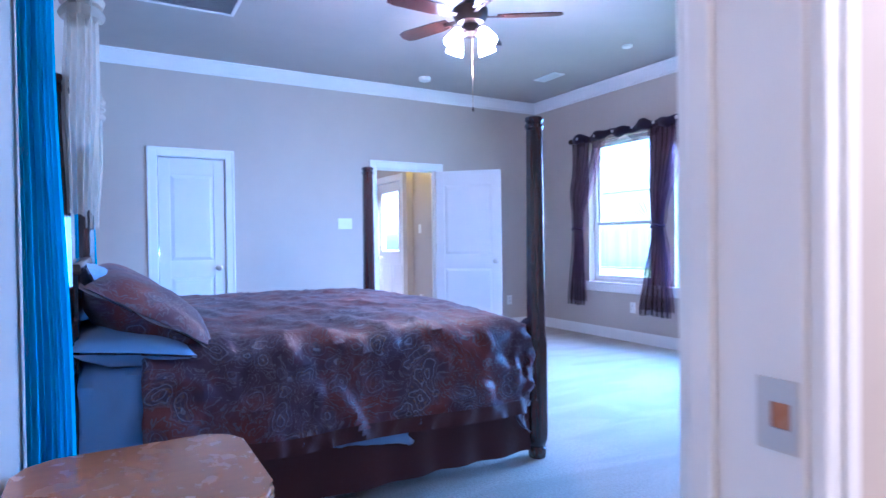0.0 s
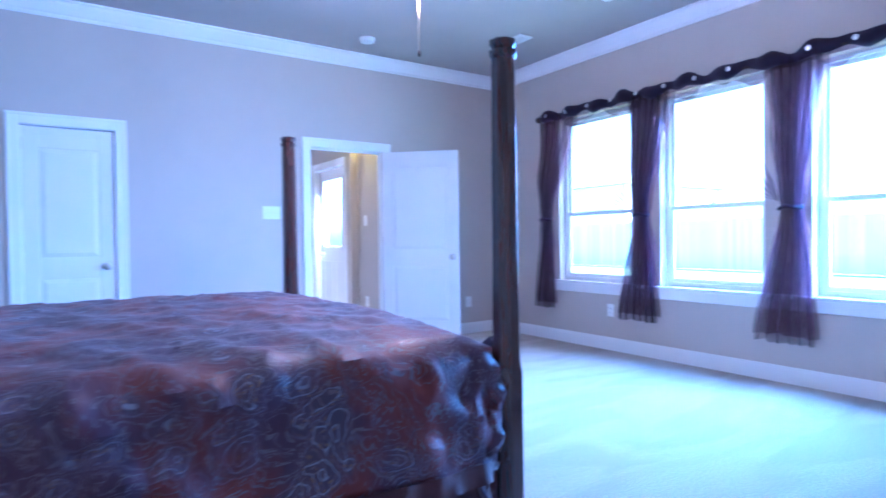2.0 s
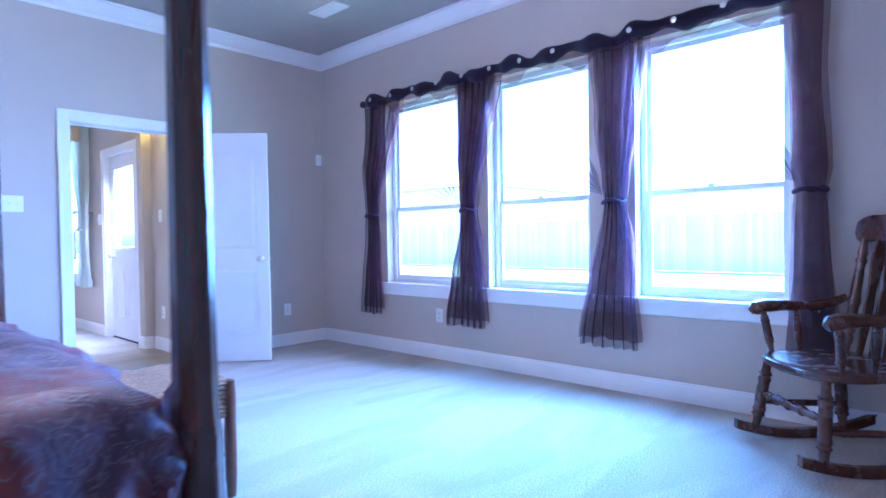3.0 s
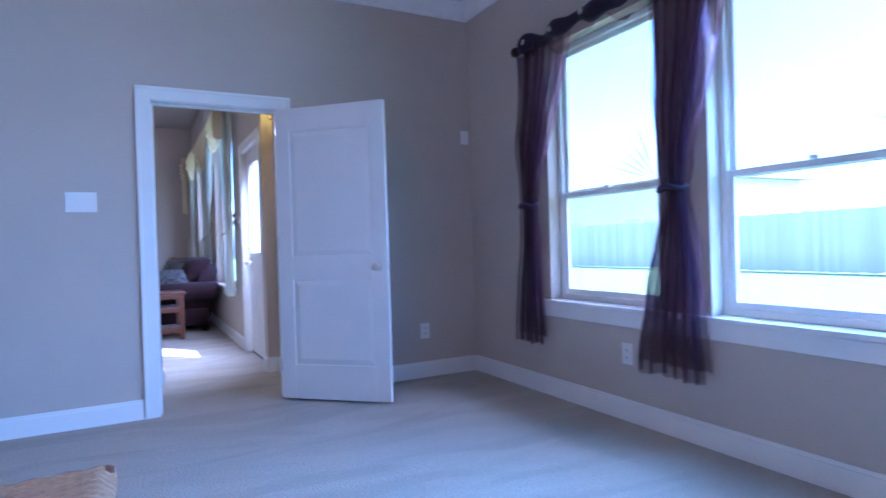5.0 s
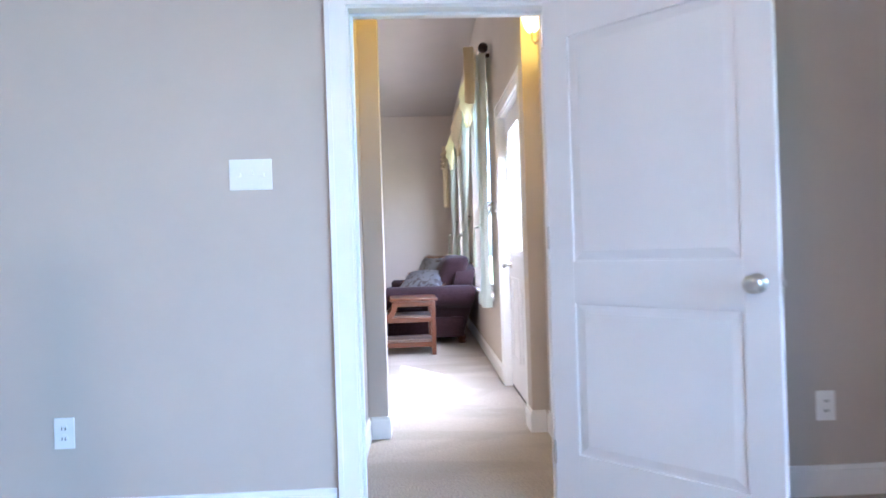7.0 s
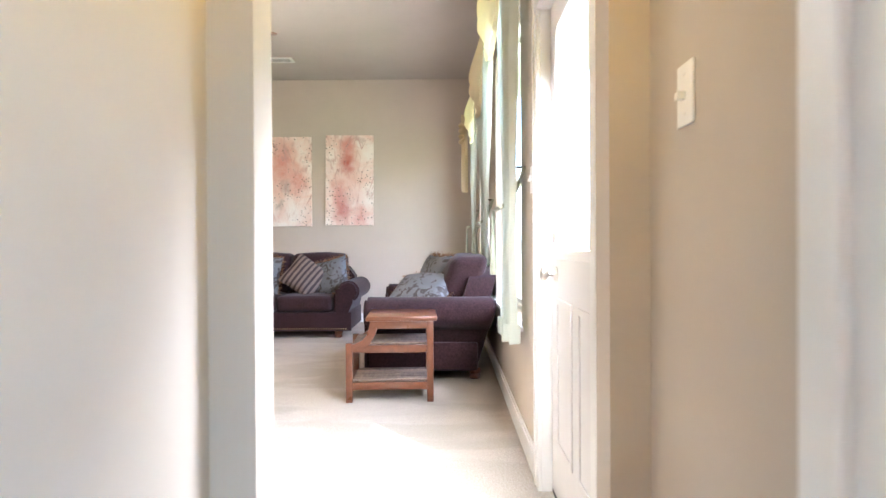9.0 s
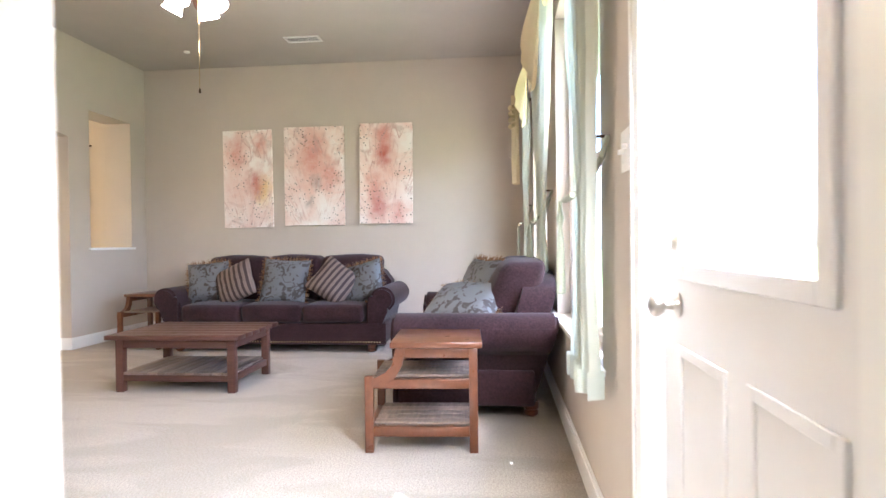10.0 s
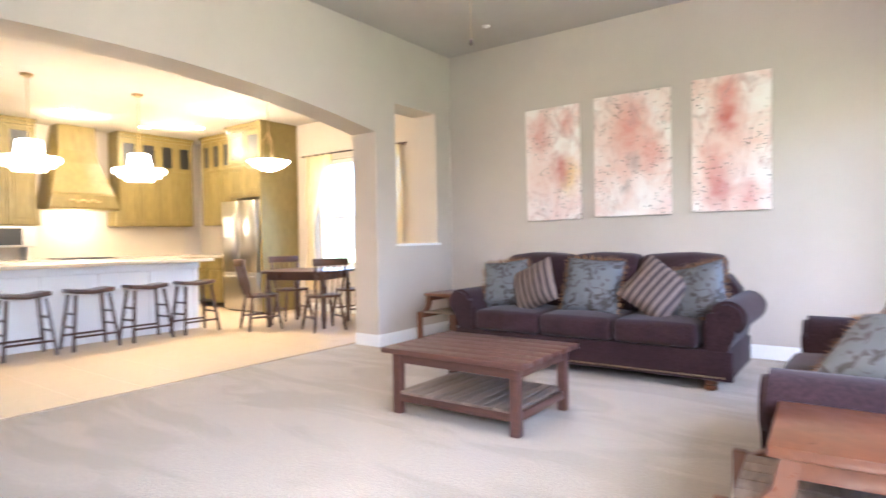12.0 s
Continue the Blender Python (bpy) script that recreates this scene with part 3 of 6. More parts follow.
for a, b in ((0.11, 0.40), (0.50, 0.79)):
    bm = bmesh.new()
    for lo, hi in (((a, 0, 0.24), (a + 0.025, 0.007, 0.84)), ((b - 0.025, 0, 0.24), (b, 0.007, 0.84)), ((a + 0.025, 0, 0.24), (b - 0.025, 0.007, 0.265)), ((a + 0.025, 0, 0.815), (b - 0.025, 0.007, 0.84))):
        box(bm, lo, hi, 0.002, 1)
    part("panel_moulding", bm, DOORW, fd, smooth=False)
bm = bmesh.new()
lathe(bm, KNOB, Matrix.Translation((w - 0.115, 0.0, 0.935)) @ Matrix.Rotation(radians(-90), 4, "X"), 20)
part("door_knob", bm, NICKEL, fd, "satin nickel knob")
bm = bmesh.new()
lathe(bm, [(0.031, 0), (0.031, 0.008), (0.024, 0.014), (0.02, 0.016)], Matrix.Translation((w - 0.115, 0.0, 1.088)) @ Matrix.Rotation(radians(-90), 4, "X"), 20)
box(bm, (w - 0.121, 0.016, 1.07), (w - 0.109, 0.032, 1.106), 0.003, 1)
part("deadbolt", bm, NICKEL, fd, "nickel deadbolt turn")
part("sill", B(((-0.03, -0.13, 0.0), (w + 0.03, 0.0, 0.018))), BRONZE, fd, "bronze threshold", False)


def sash_window(name, axis, a, b, z0, z1, inner, out, mid, label, reveal=0.085):
    """A double-hung window: frame, two sashes one behind the other, panes. Inside face at inner, outside towards out."""
    P = (lambda u, t, z: (t, u, z)) if axis == "y" else (lambda u, t, z: (u, t, z))
    w = tagged(thing(name, label, "window", P((a + b) / 2, inner, z0)), kind="structure")
    o = Vector(P((a + b) / 2, inner, z0))

    def frame_of(bm, u0, u1, v0, v1, t0, t1, k):
        for p, q in (((u0, v0), (u0 + k, v1)), ((u1 - k, v0), (u1, v1)), ((u0 + k, v0), (u1 - k, v0 + k)), ((u0 + k, v1 - k), (u1 - k, v1))):
            c0, c1 = Vector(P(p[0], t0, p[1])) - o, Vector(P(q[0], t1, q[1])) - o
            box(bm, tuple(map(min, c0, c1)), tuple(map(max, c0, c1)), 0.003, 1)

    t = inner + out * reveal
    bm = bmesh.new()
    frame_of(bm, a, b, z0, z1, t, t + out * 0.06, 0.038)
    part("window_frame", bm, TRIM, w, smooth=False)
    for nm, v0, v1, s0 in (("lower_sash", z0 + 0.036, mid + 0.02, 0.008), ("upper_sash", mid - 0.02, z1 - 0.036, 0.032)):
        bm = bmesh.new()
        frame_of(bm, a + 0.036, b - 0.036, v0, v1, t + out * s0, t + out * (s0 + 0.022), 0.034)
        sash = part(nm, bm, TRIM, w, smooth=False)
        c0 = Vector(P(a + 0.06, t + out * (s0 + 0.009), v0 + 0.03)) - o
        c1 = Vector(P(b - 0.06, t + out * (s0 + 0.013), v1 - 0.03)) - o
        pn = part("pane", B((tuple(map(min, c0, c1)), tuple(map(max, c0, c1)))), GLASS, sash, "", False)
        pn.visible_shadow = False
    c = Vector(P((a + b) / 2, t + out * 0.006, mid + 0.02)) - o
    part("sash_lock", B((tuple(c + Vector((-0.02, -0.02, 0))), tuple(c + Vector((0.02, 0.02, 0.015))))), PLATE, w, "white sash lock", False)
    return w


for i, (a, b) in enumerate(bwins):
    sash_window("window_%d" % (i + 1), "y", a, b, 0.66, 2.36, BX1, 1, 1.355, "white double-hung bedroom window full of daylight")
for i, (a, b) in enumerate(lwins):
    sash_window("window_%d" % (i + 4), "y", a, b, 0.62, 2.55, LX1, 1, 1.5, "white double-hung living room window behind curtains")
for i, (a, b) in enumerate(kwins):
    sash_window("window_%d" % (i + 6), "x", a, b, 0.72, 2.42, KY1, 1, 1.5, "white double-hung breakfast nook window")
structure("window_sill", B(((BX1 - 0.035, 0.40, 0.632), (BX1 + 0.085, 4.10, 0.659)), ((BX1 - 0.016, 0.44, 0.545), (BX1 - 0.001, 4.06, 0.632)), r=0.004), TRIM, "long white window stool and apron")
structure("window_sill_living", B(((LX1 - 0.03, 7.72, 0.595), (LX1 + 0.085, 11.96, 0.619)), r=0.004), TRIM, "white window stool")
structure("niche_sill", B(((-2.32, 11.68, 1.062), (LX0 + 0.03, 12.49, 1.089)), r=0.004), TRIM, "white sill of the wall opening")

# ---- outside ----
structure("ground", B(((-60, -60, -0.4), (90, 90, -0.15))), GRASS, "lawn round the house")
fence = tagged(thing("fence", "weathered cedar board fence across the lawn", "fence", (20, 0, -0.15)), kind="")
bm = bmesh.new()
box(bm, (-0.02, -12, 0.35), (0.03, 34, 0.44))
box(bm, (-0.02, -12, 1.45), (0.03, 34, 1.54))
part("rail", bm, FENCE, fence, "", False)
board_me = mesh("board", B(((-0.045, 0.0, 0.03), (-0.02, 0.138, 1.85))), FENCE)
for i in range(250):
    ob = new("board", board_me)
    ob.parent = fence
    ob.location = (0, -6 + i * 0.14, 0.02 * math.sin(i * 1.7))
house = thing("neighbour_house", "pale neighbouring house with a dark shingled roof", "house", (27, 24, -0.15))
part("wall", B(((-4, -6, 0), (4, 6, 3.9))), SIDING, house, "", False)
bm = bmesh.new()
prism(bm, [(-4.6, 3.8), (4.6, 3.8), (0, 6.6)], "y", -6.5, 6.5)
part("roof", bm, ROOF, house, "", False)
for y in (-3.5, 0.5, 3.5):
    wd = part("window", B(((-4.05, y, 0.9), (-3.98, y + 1.2, 2.2))), TRIM, house, "", False)
    part("pane", B(((-4.06, y + 0.08, 0.98), (-4.052, y + 1.12, 2.12))), STEEL, wd, "", False)


# ---- wall plates, vents and lamps ----
def plate(name, label, category, pos, out, w, h, kind):
    """A wall plate at pos that faces out (degrees about z; 0 faces -y). kind: toggles, outlet or blank."""
    p = thing(name, label, category, pos, out)
    part("cover", B(((-w / 2, -0.006, -h / 2), (w / 2, 0.0, h / 2)), r=0.002), PLATE, p, "", False)
    if kind == "outlet":
        for z in (-0.02, 0.02):
            bm = bmesh.new()
            lathe(bm, [(0.017, 0.0), (0.017, 0.002)], Matrix.Translation((0, -0.006, z)) @ Matrix.Rotation(radians(90), 4, "X"), 16)
            part("socket", bm, PLATE, p)
            part("slots", B(((-0.008, -0.0095, z - 0.006), (-0.005, -0.008, z + 0.006)), ((0.005, -0.0095, z - 0.006), (0.008, -0.008, z + 0.006))), BLACK, p, "dark slots", False)
    elif kind:
        for i in range(kind):
            x = (i - (kind - 1) / 2) * 0.046
            part("toggle", B(((x - 0.009, -0.022, -0.010 + 0.010 * (i % 2)), (x + 0.009, -0.006, 0.004 + 0.010 * (i % 2)))), PLATE, p, "", False)
            part("screw", B(((x - 0.003, -0.0075, 0.035), (x + 0.003, -0.006, 0.041)), ((x - 0.003, -0.0075, -0.041), (x + 0.003, -0.006, -0.035))), PLATE, p, "", False)
    return p


plate("switch_plate", "white triple toggle switch plate on the greige wall", "light switch", (1.688, BY1, 1.383), 0, 0.168, 0.122, 3)
plate("wall_outlet", "white duplex outlet low on the bedroom wall", "outlet", (0.936, BY1, 0.389), 0, 0.078, 0.122, "outlet")
plate("wall_outlet", "white duplex outlet behind the open door", "outlet", (4.0, BY1, 0.37), 0, 0.078, 0.122, "outlet")
plate("blank_plate", "small white sensor plate high on the wall", "wall plate", (4.42, BY1, 1.935), 0, 0.072, 0.112, 0)
plate("wall_outlet", "white duplex outlet under the bedroom window", "outlet", (BX1, 3.29, 0.39), -90, 0.078, 0.122, "outlet")
plate("switch_plate", "white single switch plate by the hall", "light switch", (3.06, 5.77, 1.345), -90, 0.075, 0.122, 1)
plate("wall_outlet", "white duplex outlet low in the hall", "outlet", (3.06, 5.75, 0.38), -90, 0.075, 0.122, "outlet")
plate("switch_plate", "white double switch plate beside the front door", "light switch", (LX1, 7.33, 1.36), -90, 0.125, 0.125, 2)
plate("wall_outlet", "white duplex outlet behind the end table", "outlet", (-1.3, LY1, 0.39), 0, 0.075, 0.12, "outlet")


def ceiling_vent(x, y, z, w, d, rz, slats, label):
    v = thing("ceiling_vent", label, "vent", (x, y, z), rz)
    bm = bmesh.new()
    for lo, hi in (((-w / 2, -d / 2), (w / 2, -d / 2 + 0.03)), ((-w / 2, d / 2 - 0.03), (w / 2, d / 2)), ((-w / 2, -d / 2 + 0.03), (-w / 2 + 0.03, d / 2 - 0.03)), ((w / 2 - 0.03, -d / 2 + 0.03), (w / 2, d / 2 - 0.03))):
        box(bm, (*lo, -0.012), (*hi, 0.0), 0.003, 1)
    part("frame", bm, TRIM, v, "", False)
    # No duct is built; a black sheet paints the shade behind the slats.
    part("backing", B(((-w / 2 + 0.03, -d / 2 + 0.03, -0.002), (w / 2 - 0.03, d / 2 - 0.03, -0.0005))), BLACK, v, "black sheet painted as duct shade", False)
    for i in range(slats):
        y = -d / 2 + 0.03 + (d - 0.06) * (i + 0.5) / slats
        bm = bmesh.new()
        q = 0.6 * (d - 0.06) / slats
        prism(bm, [(y - q / 2, -0.010), (y + q / 2, -0.003), (y + q / 2, -0.0045), (y - q / 2, -0.0115)], "x", -w / 2 + 0.03, w / 2 - 0.03)
        part("slat", bm, TRIM, v, "", False)
    return v


ceiling_vent(3.71, 3.80, BZ, 0.36, 0.16, 90, 6, "white louvred supply vent in the bedroom ceiling")
ceiling_vent(-0.12, 3.36, BZ, 0.72, 0.50, 0, 20, "large white return grille in the bedroom ceiling")
ceiling_vent(0.48, 11.86, LZ, 0.40, 0.18, 0, 6, "white louvred vent in the living room ceiling")


def disc(name, x, y, z, r, h, label, cat):
    bm = bmesh.new()
    lathe(bm, [(r * 0.6, -h), (r * 0.92, -h * 0.8), (r, -h * 0.3), (r, -0.0005)], Matrix(), 24)
    return single(name, bm, PLATE, label, cat, loc=(x, y, z))


disc("smoke_detector", 2.47, 4.48, BZ, 0.07, 0.045, "round white smoke detector on the bedroom ceiling", "smoke detector")
disc("ceiling_sensor", 3.68, 2.62, BZ, 0.05, 0.02, "small round white ceiling sensor", "sensor")
disc("ceiling_sensor", -1.0, 12.1, LZ, 0.035, 0.02, "small round white ceiling sensor", "sensor")


def ceiling_fan(x, y, z, rod, turn, wood_mat, label, chain):
    f = thing("ceiling_fan", label, "ceiling fan", (x, y, z))
    bm = bmesh.new()
    lathe(bm, [(0.03, -0.07), (0.065, -0.05), (0.07, -0.0005)])
    part("canopy", bm, BRONZE, f)
    bm = bmesh.new()
    lathe(bm, [(0.013, -rod), (0.013, -0.06)])
    part("downrod", bm, BRONZE, f)
    h = -rod
    bm = bmesh.new()
    lathe(bm, [(0.05, h - 0.16), (0.10, h - 0.145), (0.125, h - 0.10), (0.125, h - 0.05), (0.09, h - 0.015), (0.03, h + 0.02)], seg=24)
    part("motor", bm, BRONZE, f)
    blade_bm = bmesh.new()
    pts = [(0.19, -0.05), (0.30, -0.065), (0.58, -0.07), (0.64, -0.055), (0.66, 0.0), (0.64, 0.055), (0.58, 0.07), (0.30, 0.065), (0.19, 0.05)]
    prism(blade_bm, pts, "z", -0.004, 0.004)
    blade = mesh("blade", blade_bm, wood_mat)
    arm = mesh("blade_arm", B(((0.10, -0.018, -0.003), (0.24, 0.018, 0.003)), r=0.002), BRONZE)
    for i in range(5):
        m = Matrix.Translation((0, 0, h - 0.10)) @ Matrix.Rotation(radians(turn + 72 * i), 4, "Z") @ Matrix.Rotation(radians(11), 4, "X")
        for nm, me, off in (("blade", blade, 0.0), ("blade_arm", arm, -0.006)):
            ob = new(nm, me)
            ob.parent = f
            ob.matrix_basis = m @ Matrix.Translation((0, 0, off))
    bm = bmesh.new()
    lathe(bm, [(0.04, h - 0.24), (0.06, h - 0.22), (0.06, h - 0.16)], seg=20)
    part("light_fitter", bm, BRONZE, f)
    for i in range(4):
        a = radians(45 + 90 * i + turn)
        d = Vector((math.cos(a), math.sin(a), 0))
        bm = bmesh.new()
        tube(bm, [Vector((0, 0, h - 0.21)) + d * 0.04, Vector((0, 0, h - 0.20)) + d * 0.09, Vector((0, 0, h - 0.225)) + d * 0.12], 0.009)
        part("lamp_arm", bm, BRONZE, f)
        bm = bmesh.new()
        m = Matrix.Translation(Vector((0, 0, h - 0.215)) + d * 0.115) @ (-Vector((0, 0, 1)) + d * 0.55).to_track_quat("Z", "Y").to_matrix().to_4x4()
        lathe(bm, [(0.022, 0.0), (0.035, 0.02), (0.045, 0.05), (0.06, 0.10), (0.066, 0.125), (0.06, 0.124), (0.02, 0.05)], m, 20)
        part("shade", bm, SHADEON, f, "lit frosted bell shade")
    bm = bmesh.new()
    tube(bm, [(0.02, 0.01, h - 0.23), (0.02, 0.01, chain + 0.03)], 0.0022, 6)
    part("pull_chain", bm, BRASS, f)
    bm = bmesh.new()
    lathe(bm, [(0.003, chain), (0.008, chain + 0.008), (0.006, chain + 0.03), (0.002, chain + 0.035)], Matrix.Translation((0.02, 0.01, 0)), 10)
    part("pull_weight", bm, BRONZE, f)
    return f


ceiling_fan(1.59, 2.15, BZ, 0.16, -33, DARKWOOD, "dark ceiling fan with four lit bell shades", -0.93)
ceiling_fan(0.59, 9.32, LZ, 0.36, 40, REDWOOD, "brown-bladed ceiling fan with lit glass shades", -1.25)

sc = thing("wall_sconce", "brass two-arm wall sconce with lit amber shades", "wall lamp", (3.06, 5.55, 2.17))
bm = bmesh.new()
lathe(bm, [(0.06, 0), (0.058, 0.012), (0.03, 0.02)], Matrix.Rotation(radians(-90), 4, "Y"), 20)
part("back_plate", bm, BRASS, sc)
for s in (-1, 1):
    bm = bmesh.new()
    tube(bm, [(-0.015, 0, 0), (-0.06, 0.06 * s, -0.045), (-0.075, 0.12 * s, -0.05), (-0.085, 0.15 * s, -0.02), (-0.085, 0.15 * s, 0.02)], 0.007)
    part("arm", bm, BRASS, sc)
    bm = bmesh.new()
    lathe(bm, [(0.018, 0.0), (0.038, 0.02), (0.048, 0.05), (0.06, 0.10), (0.056, 0.10), (0.025, 0.03)], Matrix.Translation((-0.085, 0.15 * s, 0.02)), 20)
    part("shade", bm, SHADEWARM, sc, "lit amber glass shade")


# ---- cloth ----
def curtain(name, label, path, z0, z1, centre, half, folds, amp, mat, parent=None, lean=None, seed=0, nu=72, nz=44, cat="curtain", group=""):
    """A hanging panel. path(u, off) places a point u along the wall and off out from it; centre(z), half(z) and lean(z) shape it."""
    bm = bmesh.new()

    def f(i, j):
        s, z = i * 2 - 1, z0 + (z1 - z0) * j
        c, h = centre(z), half(z)
        w = math.sin(s * folds * math.pi + 0.7 * math.sin(s * 3 + seed)) + 0.4 * math.sin(s * folds * 2.3 * math.pi + seed)
        a = amp * (0.35 + 0.65 * min(1, h / half(z1)))
        off = (lean(z) if lean else 0.0) + a * w + 0.01 * noise.noise((s * 3, z * 2.5, seed))
        drop = 0.02 * noise.noise((s * 2.2, seed, 3.0)) if j == 0 else 0.0
        return Vector(path(c + s * h, off)).to_3d() + Vector((0, 0, z + drop))

    surface(bm, nu, nz, f)
    if parent:
        return part(name, bm, mat, parent)
    return single(name, bm, mat, label, cat, group=group)


def lerp_table(rows):
    """Smooth interpolation through (z, value) rows in rising z."""
    def f(z):
        if z <= rows[0][0]:
            return rows[0][1]
        for (a, va), (b, vb) in zip(rows, rows[1:]):
            if z <= b:
                k = (z - a) / (b - a)
                k = k * k * (3 - 2 * k)
                return va + (vb - va) * k
        return rows[-1][1]
    return f


wallx = lambda y, off: (BX1 - 0.085 - off, y)
GR = "plum curtains along the bedroom windows"
for nm, top, tie, bot, ht, hb, zb, sd, fl in (("a", 3.92, 4.09, 4.12, 0.23, 0.145, 0.36, 1, 5), ("b", 2.77, 2.87, 2.925, 0.20, 0.215, 0.335, 2, 6), ("c", 1.54, 1.575, 1.63, 0.18, 0.215, 0.31, 3, 6), ("d", 0.46, 0.43, 0.42, 0.10, 0.13, 0.33, 4, 4)):
    c = thing("sheer_curtain", "sheer plum voile curtain tied back at the middle", "curtain", (BX1 - 0.085, tie, 0), 0, GR)
    loc = lambda y, off, tie=tie: (-off, y - tie)
    cen = lerp_table([(zb, bot), (1.20, tie), (1.42, tie), (2.38, top)])
    curtain("outer_panel", "", loc, zb, 2.38, cen, lerp_table([(zb, hb), (0.75, hb * 0.8), (1.20, 0.085), (1.30, 0.07), (1.42, 0.085), (1.80, ht * 0.7), (2.38, ht)]), fl, 0.03, PLUM, c, None, sd)
    curtain("inner_panel", "", loc, zb + 0.05, 2.36, cen, lerp_table([(zb, hb * 1.12), (1.0, hb * 0.66), (1.30, 0.075), (1.42, 0.10), (1.9, ht * 0.95), (2.38, ht * 1.25)]), fl - 1, 0.02, PLUMTHIN, c, lambda z: -0.035, sd + 5)
    bm = bmesh.new()
    tube(bm, [(0.046 * math.cos(k * 0.3927), 0.078 * math.sin(k * 0.3927), 1.305 + 0.01 * math.sin(k)) for k in range(17)], 0.013, 8)
    part("tie", bm, PLUMSOLID, c)
    if nm != "a":
        bm = bmesh.new()
        for k in range(5):
            b0 = Vector((-0.04, 0.06, 1.35))
            b1 = b0 + Vector((-0.03 - 0.02 * k, 0.10 + 0.045 * k, 0.30 - 0.045 * k))
            side = Vector((0.02, 0.03, 0.0))
            v = [bm.verts.new(p) for p in (b0, (b0 + b1) / 2 + side, b1, (b0 + b1) / 2 - side)]
            bm.faces.new(v)
        part("loose_tail", bm, PLUMTHIN, c)

rod = thing("curtain_rod", "dark metal curtain rod with a ruffled plum valance", "curtain rod", (BX1 - 0.085, 2.30, 2.395))
bm = bmesh.new()
tube(bm, [(0, -1.86, -0.015), (0, 0, 0), (0, 1.86, 0.005)], 0.012)
part("rod", bm, BRONZE, rod)
for s in (-1, 1):
    bm = bmesh.new()
    lathe(bm, [(0.012, 0.0), (0.03, 0.012), (0.035, 0.03), (0.03, 0.045), (0.012, 0.055)], Matrix.Translation((0, s * 1.86, -0.005)) @ Matrix.Rotation(radians(-90 * s), 4, "X"), 14)
    part("finial", bm, BRONZE, rod)
    part("bracket", B(((0.0, s * 1.79 - 0.012, -0.03), (0.084, s * 1.79 + 0.012, 0.0))), BRONZE, rod, "", False)
part("bracket", B(((0.0, -0.012, -0.02), (0.084, 0.012, 0.01))), BRONZE, rod, "", False)
bm = bmesh.new()


def ruffle(i, j):
    y = -1.82 + 3.64 * i
    a = 2 * math.pi * j
    r = 0.035 + 0.012 * math.sin(y * 19) + 0.008 * noise.noise((y * 9, 0, 4))
    up = 0.012 * math.sin(y * 11.2) + 0.010 * math.sin(y * 27)
    return Vector((math.cos(a) * r * 0.9 - 0.01 - 0.015 * math.sin(y * 19), y, math.sin(a) * (r + 0.012) + up))


surface(bm, 260, 12, ruffle)
part("valance", bm, PLUMSOLID, rod, "ruffled plum valance cloth")
bm = bmesh.new()


def heading(i, j):
    y = -1.81 + 3.62 * i
    drop = 0.10 + 0.035 * math.sin(y * 10.3) + 0.02 * math.sin(y * 23)
    return Vector((0.012 * math.sin(y * 46) + 0.004, y, -drop * (1 - j)))


surface(bm, 240, 4, heading)
part("sheer_heading", bm, PLUMTHIN, rod, "thin plum voile hanging from the rod")
for k in range(13):
    y = -1.74 + k * 0.288
    bm = bmesh.new()
    lathe(bm, [(0.012, 0), (0.019, 0.002), (0.012, 0.004)], Matrix.Translation((-0.062, y, 0.012 * math.sin(y * 11.2))) @ Matrix.Rotation(radians(-90), 4, "Y"), 12)
    part("grommet", bm, NICKEL, rod, "bright metal grommet")


